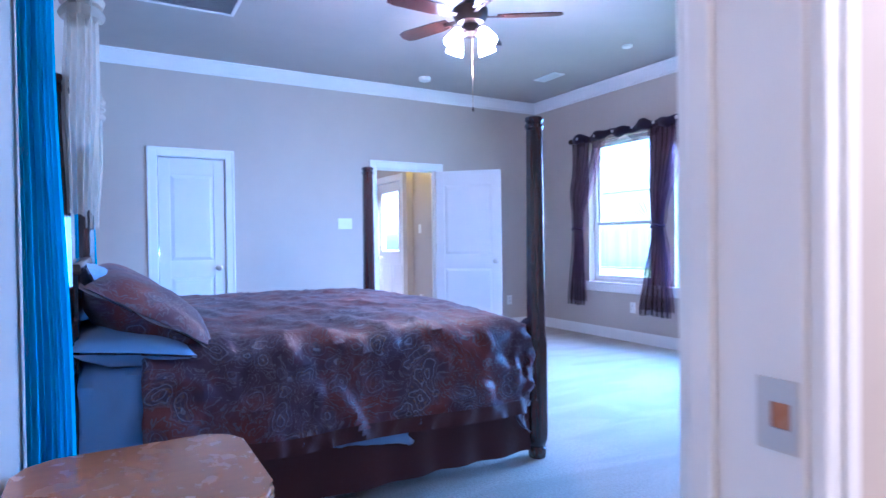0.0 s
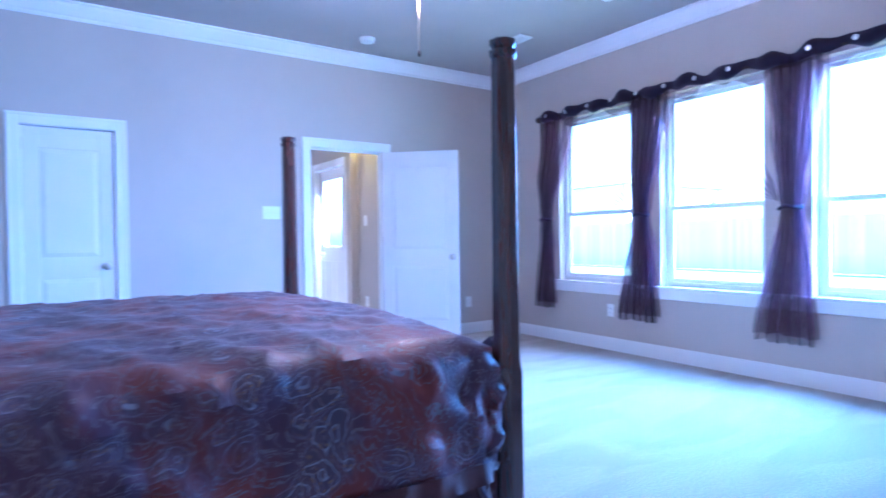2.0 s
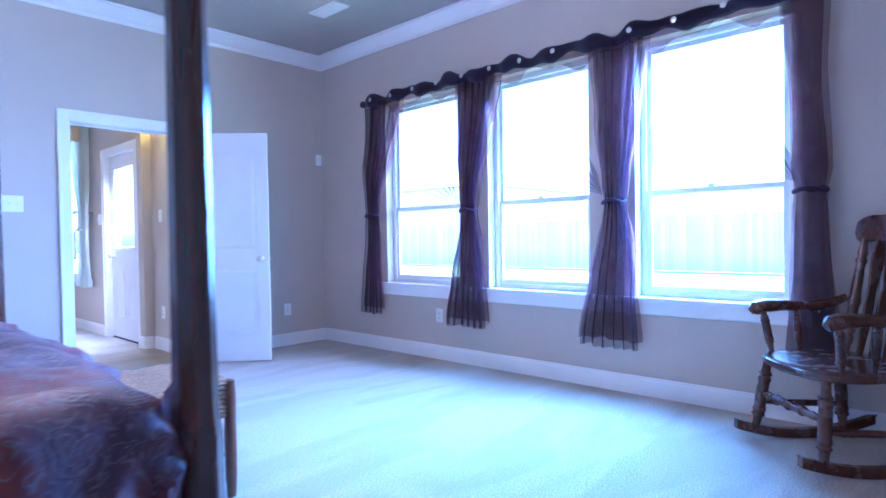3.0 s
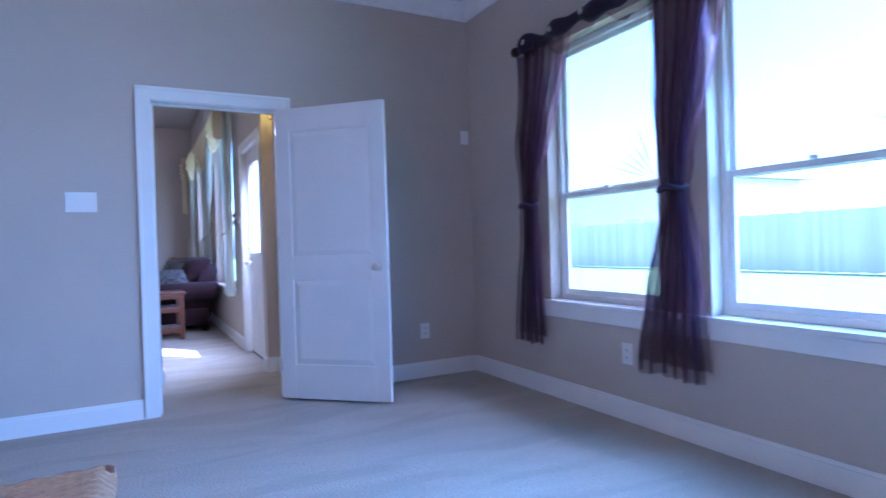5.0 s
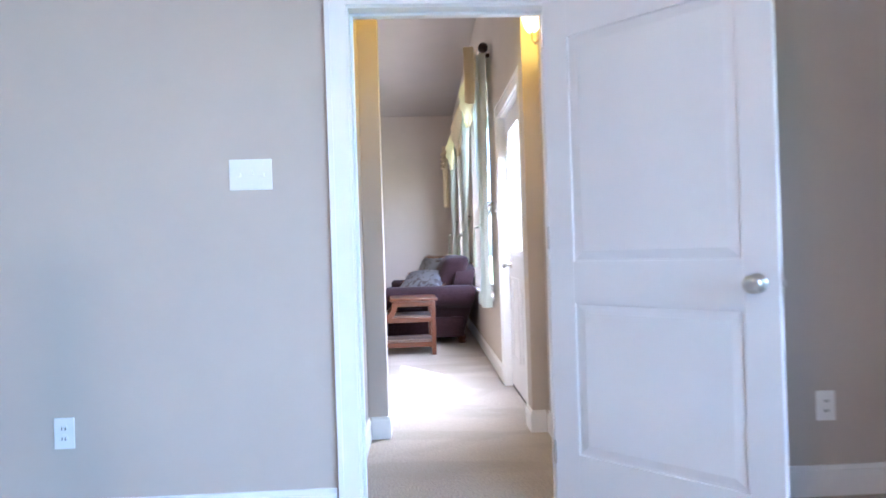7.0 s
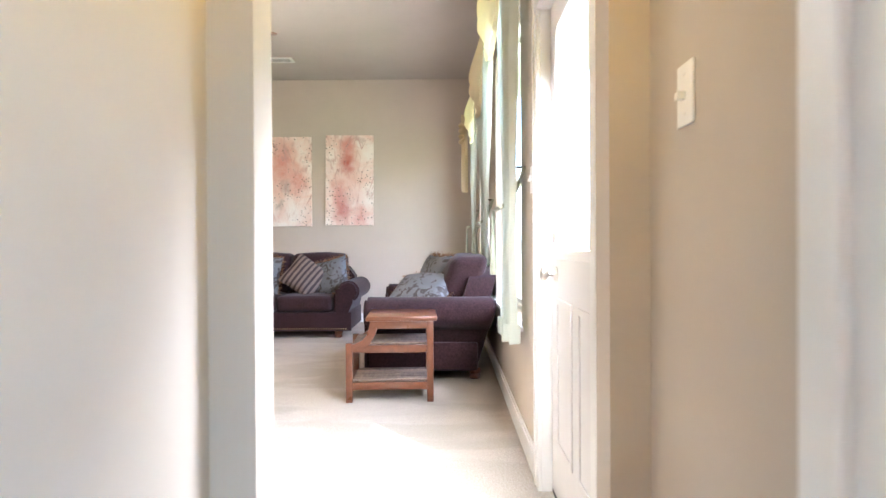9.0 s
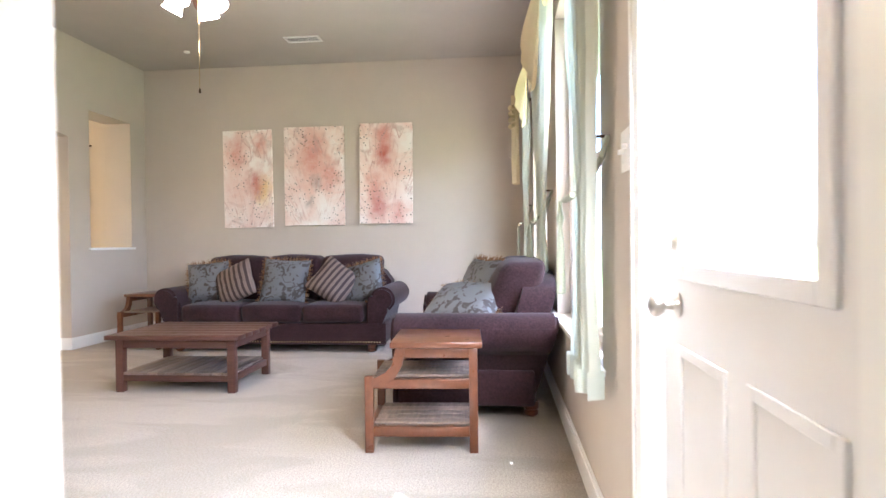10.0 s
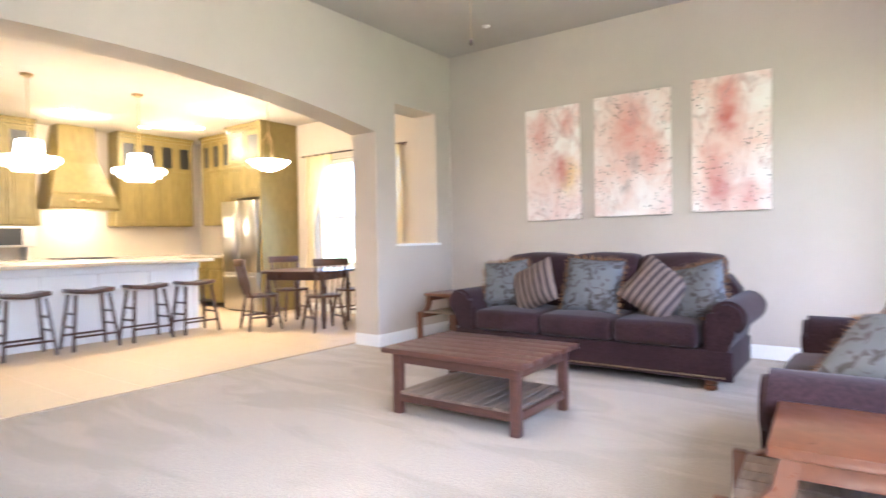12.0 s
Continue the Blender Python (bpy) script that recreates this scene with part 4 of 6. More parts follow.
def pillow(name, label, w, h, t, m, mat, cat="pillow", piping=None, group="", flange=None):
    """A stuffed cushion w by h, t thick, lying in its own xy plane, carried by the pose m."""
    p = new(name)
    p.empty_display_size = 0.1
    p.matrix_basis = m
    tagged(p, label, cat, group)
    bm = bmesh.new()

    def f(side):
        def g(i, j):
            u, v = i * 2 - 1, j * 2 - 1
            k = max(0.0, (1 - abs(u) ** 2.6) * (1 - abs(v) ** 2.6)) ** 0.55
            pinch = 1 - 0.06 * (1 - abs(u * v)) * max(abs(u), abs(v)) ** 3
            wr = 0.012 * noise.noise((u * 2.4 + w * 9, v * 2.4, t * 30)) * k
            return Vector((u * w / 2 * pinch, v * h / 2 * pinch, side * (t / 2 * k + 0.004) + wr))
        return g

    surface(bm, 18, 18, f(1))
    surface(bm, 18, 18, f(-1))
    bmesh.ops.remove_doubles(bm, verts=bm.verts, dist=0.0005)
    part("cushion", bm, mat, p)
    if flange:
        bm = bmesh.new()

        def border(i, j):
            a = 2 * math.pi * i
            c, q = math.cos(a), math.sin(a)
            k = 1 / max(abs(c), abs(q))
            g = 0.93 + 0.13 * j
            wave = 0.010 * math.sin(a * 9) * j + 0.012 * noise.noise((c * 4, q * 4, w)) * j
            return Vector((c * k * w / 2 * g, q * k * h / 2 * g, wave))

        surface(bm, 96, 3, border)
        bmesh.ops.solidify(bm, geom=bm.faces[:], thickness=0.008)
        part("flange", bm, flange, p, "dark burgundy satin flange")
    if piping:
        bm = bmesh.new()
        rng = random.Random(int(w * 1000 + t * 777))
        edge = [(-1 + 2 * k / 16, -1) for k in range(16)] + [(1, -1 + 2 * k / 16) for k in range(16)] + [(1 - 2 * k / 16, 1) for k in range(16)] + [(-1, 1 - 2 * k / 16) for k in range(16)]
        for (u, v) in edge:
            for _ in range(8):
                a = Vector((u * w / 2 * 0.95 + rng.uniform(-0.012, 0.012), v * h / 2 * 0.95 + rng.uniform(-0.012, 0.012), rng.uniform(-0.006, 0.006)))
                o = Vector((u if abs(u) >= abs(v) else 0.2 * u, v if abs(v) >= abs(u) else 0.2 * v, rng.uniform(-0.5, 0.5)))
                b = a + o.normalized() * rng.uniform(0.025, 0.06)
                s = Vector((rng.uniform(-1, 1), rng.uniform(-1, 1), rng.uniform(-1, 1))).normalized() * 0.006
                bm.faces.new([bm.verts.new(q) for q in (a - s, a + s, b)])
        tagged(part("fringe", bm, piping, p, "gold-brown fringe"), kind="stuff")
    return p


# ---- bed ----
PX, PY0, PY1, HX = 1.31, 1.10, 3.41, -0.80
bed = thing("bed", "dark cherry four-poster bed against the wall", "bed", (0.25, 2.25, 0))


def post(x, y, top, name="post"):
    bm = bmesh.new()
    prof = [(0.040, 0.0), (0.044, 0.02), (0.044, 0.05), (0.036, 0.06), (0.046, 0.08), (0.055, 0.12), (0.055, 0.62), (0.048, 0.66), (0.046, 0.70), (0.040, top - 0.10), (0.038, top - 0.075), (0.046, top - 0.065), (0.046, top - 0.045), (0.036, top - 0.04), (0.046, top - 0.025), (0.044, top - 0.008), (0.025, top)]
    lathe(bm, [(r * 1.12, z) for r, z in prof], Matrix.Translation((x - 0.25, y - 2.25, 0)) @ Matrix.Rotation(radians(22.5), 4, "Z"), 8)
    part(name, bm, DARKWOOD, bed)


for x, top in ((PX, 1.83), (HX, 1.78)):
    for y in ((PY0, PY1) if x == PX else (PY0 + 0.02, 3.12)):
        post(x - (0.04 if x == HX and y < 2 else 0.0), y, top)
y0, y1 = PY0 + 0.05 - 2.25, PY1 - 0.05 - 2.25
bm = bmesh.new()
hb = [(y0, 0.25), (y1 - 0.25, 0.25), (y1 - 0.25, 1.06), (y0, 1.06)]
prism(bm, hb, "x", HX - 0.25 - 0.03, HX - 0.25 + 0.02)
box(bm, (HX - 0.25 - 0.04, y0, 1.06), (HX - 0.25 + 0.03, y1 - 0.25, 1.10), 0.008)
part("headboard", bm, DARKWOOD, bed)
bm = bmesh.new()
fx = PX - 0.25
foot = [(y0, 0.22), (y1, 0.22), (y1, 0.72), (y1 - 0.03, 0.74), (y1 - 0.09, 0.70), (y1 - 0.13, 0.60), (y1 - 0.20, 0.56), (y0 + 0.20, 0.56), (y0 + 0.13, 0.60), (y0 + 0.09, 0.70), (y0 + 0.03, 0.74), (y0, 0.72)]
prism(bm, foot, "x", fx - 0.018, fx + 0.018)
box(bm, (fx - 0.03, y0, 0.36), (fx + 0.03, y1, 0.42), 0.006)
part("footboard", bm, DARKWOOD, bed)
for y in (y0 - 0.02, y1 - 0.02):
    part("side_rail", B(((HX - 0.25, y, 0.26), (fx, y + 0.04, 0.40)), r=0.005), DARKWOOD, bed)
part("box_spring", B(((HX - 0.21, y0 + 0.06, 0.26), (fx - 0.08, y1 - 0.06, 0.44)), r=0.03), MATTRESS, bed)
part("mattress", B(((HX - 0.21, y0 + 0.05, 0.44), (fx - 0.06, y1 - 0.05, 0.71)), r=0.05, seg=4), MATTRESS, bed, "blue mattress with a blue fitted sheet")


def skirt_side(x0, ya, x1, yb, nrm, name="bed_skirt"):
    bm = bmesh.new()
    L = math.hypot(x1 - x0, yb - ya)

    def f(i, j):
        s = i * L
        fold = 0.012 * math.sin(s * 21 + 1.5 * math.sin(s * 4)) * (1 - j) + 0.016 * noise.noise((s * 3, j * 2, nrm[0] * 5))
        z = 0.05 + 0.40 * j + (0.02 * noise.noise((s * 1.5, 8, 1)) if j == 0 else 0)
        return Vector((x0 + (x1 - x0) * i + nrm[0] * (fold + 0.03 * (1 - j)), ya + (yb - ya) * i + nrm[1] * (fold + 0.03 * (1 - j)), z))

    surface(bm, 110, 10, f)
    part(name, bm, SKIRT, bed, "burgundy satin bed skirt")


skirt_side(HX - 0.2, y0 - 0.03, fx - 0.05, y0 - 0.03, (0, -1))
skirt_side(HX - 0.2, y1 + 0.03, fx - 0.05, y1 + 0.03, (0, 1))


def drape(name, x0, x1, dxe, ya, yb, top, hem0, hem1, far, mat, label, seed, r=0.09, nx=120, ny=130, crown=0.05, lining=None):
    """A cover over the mattress, hanging at both sides and over the foot end. Edges of the bed at ya, yb and x1; dxe: drop at the foot."""
    bm = bmesh.new()

    def bend(d):
        if d <= 0:
            return d, 0.0
        q = r * math.pi / 2
        if d < q:
            a = d / r
            return r * math.sin(a), r * (1 - math.cos(a))
        return r + 0.10 * (d - q), r + (d - q) * 0.985

    lx = x1 - x0

    def f(i, j):
        s = i * (lx + dxe)
        hem = hem0 + (hem1 - hem0) * min(1, s / lx)
        la, lb = top - hem, top - far
        t = -la + j * (la + (yb - ya) + lb)
        bx, zx = bend(s - lx + r)
        if t < (yb - ya) / 2:
            by, zy = bend(r - t)
            y = ya + r - by
        else:
            by, zy = bend(t - (yb - ya) + r)
            y = yb - r + by
        x = x1 - r + bx
        dome = crown * (1 - min(1, abs((t / (yb - ya)) * 2 - 1) ** 2.5)) * min(1, (lx - s + 0.3) / 0.8 if s < lx else 0.37)
        side = 1.0 if zy > 0.02 else 0.35
        wr = 0.011 * noise.noise((s * 3.2, t * 3.2, seed)) + 0.011 * noise.noise((s * 8, t * 7, seed + 3)) + 0.008 * noise.noise((s * 19, t * 12, seed + 6))
        ridge = 0.030 * (1 - abs(noise.noise((s * 2.3 + t * 1.8, t * 2.1 - s, seed + 9)))) ** 7 + 0.018 * (1 - abs(noise.noise((s * 5.1 - t * 2.6, t * 5.7 + s * 2.2, seed + 21)))) ** 8
        fold = 0.020 * math.sin(s * 10.5 + 2.2 * math.sin(s * 2.7)) * min(1, zy / 0.35) if zy > 0 else 0
        z = top + dome - max(zx, zy) - 0.35 * min(zx, zy) + ((wr * side + ridge * 0.5 + 0.006 * noise.noise((s * 5, t * 26, seed + 30))) if zy < 0.02 else (wr + ridge) * 0.3)
        y += (-1 if t < (yb - ya) / 2 else 1) * ((fold + 0.9 * wr + ridge) if zy > 0.02 else 0)
        x += (wr + ridge) if zx > 0.02 else 0
        if zx > 0.03 and zy > 0.03:
            x -= 0.35 * min(zx, zy)
        return Vector((x, y, z))

    surface(bm, nx, ny, f)
    ob = single(name, bm, mat, label, "bedding")
    so = ob.modifiers.new("thickness", "SOLIDIFY")
    so.thickness, so.offset = 0.018, 1.0
    if lining:
        bm = bmesh.new()
        surface(bm, nx, 3, lambda i, j: f(i, j * 0.022) + Vector((0.004, -0.030, -0.022)))
        part("hem_lining", bm, lining, ob, "dark burgundy lining along the hem")
    return ob


sheet = drape("bed_sheet", -0.78, 0.50, 0.02, PY0 + 0.035, PY1 - 0.05, 0.685, 0.38, 0.24, 0.4, SHEET, "pale blue sheet hanging out below the comforter", 11, 0.05, 90, 70, 0.0)
comf = drape("comforter", -0.58, PX - 0.10, 0.26, PY0 - 0.02, PY1 - 0.01, 0.745, 0.36, 0.335, 0.36, PAISLEY, "rumpled burgundy paisley comforter spread over the bed", 5, lining=SKIRT)

mP = lambda x, y, z, rx, ry, rz: pose(x, y, z, rx, ry, rz)
pillow("pillow_sham", "burgundy paisley pillow sham with a dark flange", 0.52, 0.80, 0.26, mP(-0.56, 1.50, 0.88, 0, 31, 3), PAISLEY, "pillow", flange=SKIRT)
pillow("pillow_sham", "burgundy paisley pillow sham with a dark flange", 0.52, 0.80, 0.25, mP(-0.57, 2.50, 0.88, 0, 34, -3), PAISLEY, "pillow", flange=SKIRT)
pillow("bed_pillow", "pale blue pillow lying flat under the sham", 0.42, 0.82, 0.16, mP(-0.62, 1.44, 0.765, 0, 8, 3), SHEET, "pillow")
pillow("bed_pillow", "pale blue pillow lying flat under the sham", 0.42, 0.82, 0.16, mP(-0.63, 2.46, 0.765, 0, 8, -2), SHEET, "pillow")
pillow("bed_pillow", "pale blue pillow propped against the headboard", 0.34, 0.80, 0.15, mP(-0.70, 1.60, 0.93, 0, 66, 2), SHEET, "pillow")

# canopy cloth on the wall
alongx = lambda u, off: (u, 0.62 + off)
curtain("bed_curtain", "turquoise bed curtain hanging beside the headboard", alongx, 0.02, 2.98, lerp_table([(0, -0.825), (0.6, -0.832), (1.8, -0.85), (2.98, -0.86)]), lerp_table([(0.0, 0.065), (0.6, 0.06), (1.8, 0.045), (2.98, 0.035)]), 3.2, 0.03, BLUECLOTH, seed=2, nu=60)
farx = lambda u, off: (u, 3.30 + off)
curtain("bed_curtain", "turquoise bed curtain hanging beside the headboard", farx, 0.02, 1.95, lerp_table([(0, -0.80), (2.98, -0.83)]), lerp_table([(0.0, 0.07), (2.2, 0.055), (2.98, 0.05)]), 3.0, 0.03, BLUECLOTH, seed=7, nu=50)
sw = thing("canopy_scarf", "cream gauze and turquoise scarf swept to both sides above the bed", "canopy", (BX0, 2.08, 2.0))
bm = bmesh.new()
lathe(bm, [(0.16, 0.90), (0.17, 0.91), (0.17, 0.95), (0.16, 0.96)], Matrix.Translation((0.18, 0, 0)), 24)
part("crown_ring", bm, BRASS, sw)
for s_, wide in ((1, 1.0), (-1, 1.0)):
    bm = bmesh.new()

    def swag(i, j, s_=s_):
        a = j * 2 - 1
        y = s_ * (0.06 + 0.90 * i)
        h = 0.08 + 0.56 * (1 - i) ** 1.25
        fold = math.sin(a * 9 + i * 4) + 0.5 * math.sin(a * 21 - i * 7)
        sag = -0.10 * math.sin(math.pi * i) * (1 - a) / 2
        return Vector((0.10 + 0.035 * fold * (0.4 + 0.6 * i) + 0.07 * i, y, 0.30 - 0.24 * i + a * h + sag + 0.02 * noise.noise((y * 5, a * 4, 2))))

    surface(bm, 44, 46, swag)
    part("gauze_swag", bm, GAUZE, sw)
    bm = bmesh.new()
    for q in range(3):
        tube(bm, [(0.15 + 0.05 * math.cos(k * 0.785), s_ * 0.97 + 0.06 * math.sin(k * 0.785), 0.10 - 0.05 * q) for k in range(9)], 0.026, 8)
    part("gathered_knot", bm, GAUZE, sw, "cream gauze gathered in a knot")
    curtain("gauze_tail", "", lambda u, off, s_=s_: (u - BX0, s_ * 1.0 + off), -0.72, 0.10, lerp_table([(-0.7, -0.765), (0.1, -0.75)]), lerp_table([(-0.7, 0.04), (-0.3, 0.06), (0.1, 0.05)]), 3.2, 0.035, GAUZE, sw, None, 3, 40, 26)

# ---- nightstand ----
ns = thing("nightstand", "honey oak nightstand with rounded top corners", "nightstand", (-0.632, 0.075, 0))
ns.scale = (0.87, 1.0, 1.0)
bm = bmesh.new()
pts = []
for cx, cy, a0 in ((0.20, 0.16, 0), (-0.20, 0.16, 90), (-0.20, -0.16, 180), (0.20, -0.16, 270)):
    pts += [(cx + 0.09 * math.cos(radians(a0 + 15 * k)), cy + 0.09 * math.sin(radians(a0 + 15 * k))) for k in range(7)]
prism(bm, pts, "z", 0.615, 0.65)
bmesh.ops.bevel(bm, geom=[e for e in bm.edges if abs(e.verts[0].co.z - e.verts[1].co.z) < 1e-5], offset=0.010, segments=3, affect="EDGES")
part("top", bm, OAK, ns)
part("body", B(((-0.26, -0.21, 0.08), (0.26, 0.21, 0.615)), r=0.006), OAK, ns)
for z0 in (0.14, 0.38):
    dr = part("drawer", B(((0.262, -0.18, z0), (0.275, 0.18, z0 + 0.20)), r=0.005), OAK, ns)
    bm = bmesh.new()
    lathe(bm, [(0.008, 0), (0.008, 0.012), (0.016, 0.02), (0.010, 0.028)], Matrix.Translation((0.275, 0, z0 + 0.10)) @ Matrix.Rotation(radians(90), 4, "Y"), 14)
    part("drawer_knob", bm, BRASS, dr)
for sx in (-1, 1):
    for sy in (-1, 1):
        part("foot", B(((sx * 0.22 - 0.03, sy * 0.17 - 0.03, 0), (sx * 0.22 + 0.03, sy * 0.17 + 0.03, 0.08)), r=0.004), OAK, ns)

# ---- woven bench at the foot of the bed ----
bn = thing("stool", "square woven rush stool with a brown wooden frame", "stool", (1.645, 2.325, 0.04))
hw, hl = 0.255, 0.28
for sx in (-1, 1):
    for sy in (-1, 1):
        bm = bmesh.new()
        lathe(bm, [(0.018, -0.04), (0.024, 0.05), (0.026, 0.40), (0.022, 0.452), (0.010, 0.458)], Matrix.Translation((sx * (hw - 0.02), sy * (hl - 0.02), 0)), 12)
        part("leg", bm, REDWOOD, bn)
for y in (-hl + 0.02, hl - 0.02):
    bm = bmesh.new()
    tube(bm, [(-hw + 0.03, y, 0.15), (hw - 0.03, y, 0.15)], 0.011)
    part("stretcher", bm, REDWOOD, bn)
for x in (-hw + 0.02, hw - 0.02):
    bm = bmesh.new()
    tube(bm, [(x, -hl + 0.03, 0.18), (x, hl - 0.03, 0.18)], 0.011)
    part("stretcher", bm, REDWOOD, bn)
bm = bmesh.new()
for k in range(28):
    y = -hl + 0.03 + (2 * hl - 0.06) * k / 27
    pts = [(-hw + 0.005, y, 0.30), (-hw, y, 0.43), (-hw + 0.03, y, 0.452 + 0.004 * (k % 2))]
    pts += [(-hw + 0.03 + (2 * hw - 0.06) * q / 12, y, 0.452 - 0.006 * math.sin(math.pi * q / 12) + 0.005 * ((q + k) % 2)) for q in range(1, 12)]
    pts += [(hw - 0.03, y, 0.452 + 0.004 * (k % 2)), (hw, y, 0.43), (hw - 0.005, y, 0.30)]
    tube(bm, pts, 0.0098, 6)
tagged(part("woven_seat", bm, WICKER, bn, "woven rush seat and apron"), kind="stuff")
for y in (-hl + 0.015, hl - 0.015):
    bm = bmesh.new()
    for k in range(8):
        tube(bm, [(-hw + 0.02, y, 0.31 + 0.019 * k), (hw - 0.02, y, 0.31 + 0.019 * k)], 0.0095, 6)
    part("woven_end", bm, WICKER, bn)

# ---- rocking chair ----
rk = thing("rocking_chair", "brown turned-wood rocking chair with a tall slatted back", "chair", (4.02, 0.25, 0), 134.5)
rk.scale = (1.05, 1.05, 1.05)


def turned(a, b, r=0.02, beads=(0.2, 0.28, 0.72, 0.8)):
    m, L = between(a, b)
    prof = [(r * 0.7, 0)]
    for k in range(1, 30):
        u = k / 30
        rr = r * (0.72 + 0.38 * math.sin(math.pi * u) ** 2)
        for q in beads:
            rr += r * 0.38 * math.exp(-((u - q) / 0.022) ** 2)
        prof.append((rr, u * L))
    prof.append((r * 0.7, L))
    bm = bmesh.new()
    lathe(bm, prof, m, 12)
    return bm


for s in (-1, 1):
    bm = bmesh.new()
    pts = []
    for k in range(21):
        x = -0.37 + 0.71 * k / 20
        pts.append((x, s * 0.25, 0.026 + 0.48 * x ** 2))
    prism(bm, [(p[0], p[2] - 0.024) for p in pts] + [(p[0], p[2] + 0.022) for p in pts[::-1]], "y", s * 0.25 - 0.017, s * 0.25 + 0.017)
    part("rocker", bm, ROCKWOOD, rk)
    part("front_leg", turned((0.24, s * 0.25, 0.06), (0.20, s * 0.21, 0.40), 0.026), ROCKWOOD, rk)
    part("rear_leg", turned((-0.20, s * 0.25, 0.05), (-0.15, s * 0.20, 0.40), 0.026), ROCKWOOD, rk)
    part("side_stretcher", turned((0.225, s * 0.235, 0.19), (-0.18, s * 0.235, 0.17), 0.015), ROCKWOOD, rk)
    part("arm_support", turned((0.16, s * 0.245, 0.44), (0.19, s * 0.27, 0.645), 0.018), ROCKWOOD, rk)
    part("arm_spindle", turned((0.02, s * 0.245, 0.44), (0.02, s * 0.27, 0.655), 0.015), ROCKWOOD, rk)
    part("back_post", turned((-0.18, s * 0.20, 0.43), (-0.30, s * 0.225, 0.99), 0.022, (0.12, 0.2, 0.45, 0.8, 0.88)), ROCKWOOD, rk)
    bm = bmesh.new()
    arm = [(0.225, 0.648), (0.18, 0.66), (0.08, 0.66), (-0.05, 0.65), (-0.16, 0.665), (-0.22, 0.70)]
    tube(bm, [(x, s * (0.275 - 0.03 * (x < -0.18)), z) for x, z in [(0.245, 0.635)] + arm], [0.02, 0.036, 0.034, 0.027, 0.025, 0.023, 0.018], 10)
    part("armrest", bm, ROCKWOOD, rk)
part("front_stretcher", turned((0.225, -0.235, 0.24), (0.225, 0.235, 0.24), 0.018, (0.15, 0.3, 0.5, 0.7, 0.85)), ROCKWOOD, rk)
bm = bmesh.new()
seat = []
for k in range(25):
    a = 2 * math.pi * k / 25
    seat.append((0.02 + 0.245 * math.copysign(abs(math.cos(a)) ** 0.55, math.cos(a)), 0.27 * math.copysign(abs(math.sin(a)) ** 0.6, math.sin(a))))
prism(bm, seat, "z", 0.395, 0.44)
bmesh.ops.bevel(bm, geom=[e for e in bm.edges if abs(e.verts[0].co.z - e.verts[1].co.z) < 1e-5], offset=0.012, segments=3, affect="EDGES")
part("seat", bm, ROCKWOOD, rk)
bm = bmesh.new()
crest = [(-0.23, 0.965), (-0.275, 0.975), (-0.29, 1.02), (-0.27, 1.075), (-0.20, 1.10), (-0.10, 1.10), (0, 1.115), (0.10, 1.10), (0.20, 1.10), (0.27, 1.075), (0.29, 1.02), (0.275, 0.975), (0.23, 0.965), (0.15, 0.995), (0.07, 0.965), (-0.07, 0.965), (-0.15, 0.995)]
prism(bm, crest, "x", -0.33, -0.29)
bmesh.ops.bevel(bm, geom=bm.edges[:], offset=0.008, segments=2, affect="EDGES")
part("crest_rail", bm, ROCKWOOD, rk)
for y in (-0.13, -0.045, 0.045, 0.13):
    bm = bmesh.new()
    m, L = between((-0.185, y * 0.9, 0.43), (-0.312, y, 1.0))
    prof = [(-0.012, 0), (-0.024, L * 0.3), (-0.018, L * 0.55), (-0.034, L * 0.8), (-0.018, L), (0.018, L), (0.034, L * 0.8), (0.018, L * 0.55), (0.024, L * 0.3), (0.012, 0)]
    lo = [bm.verts.new(m @ Vector((-0.006, p, z))) for p, z in prof]
    hi = [bm.verts.new(m @ Vector((0.006, p, z))) for p, z in prof]
    bm.faces.new(lo)
    bm.faces.new(hi[::-1])
    for k in range(10):
        bm.faces.new((lo[k], hi[k], hi[(k + 1) % 10], lo[(k + 1) % 10]))
    part("back_slat", bm, ROCKWOOD, rk)


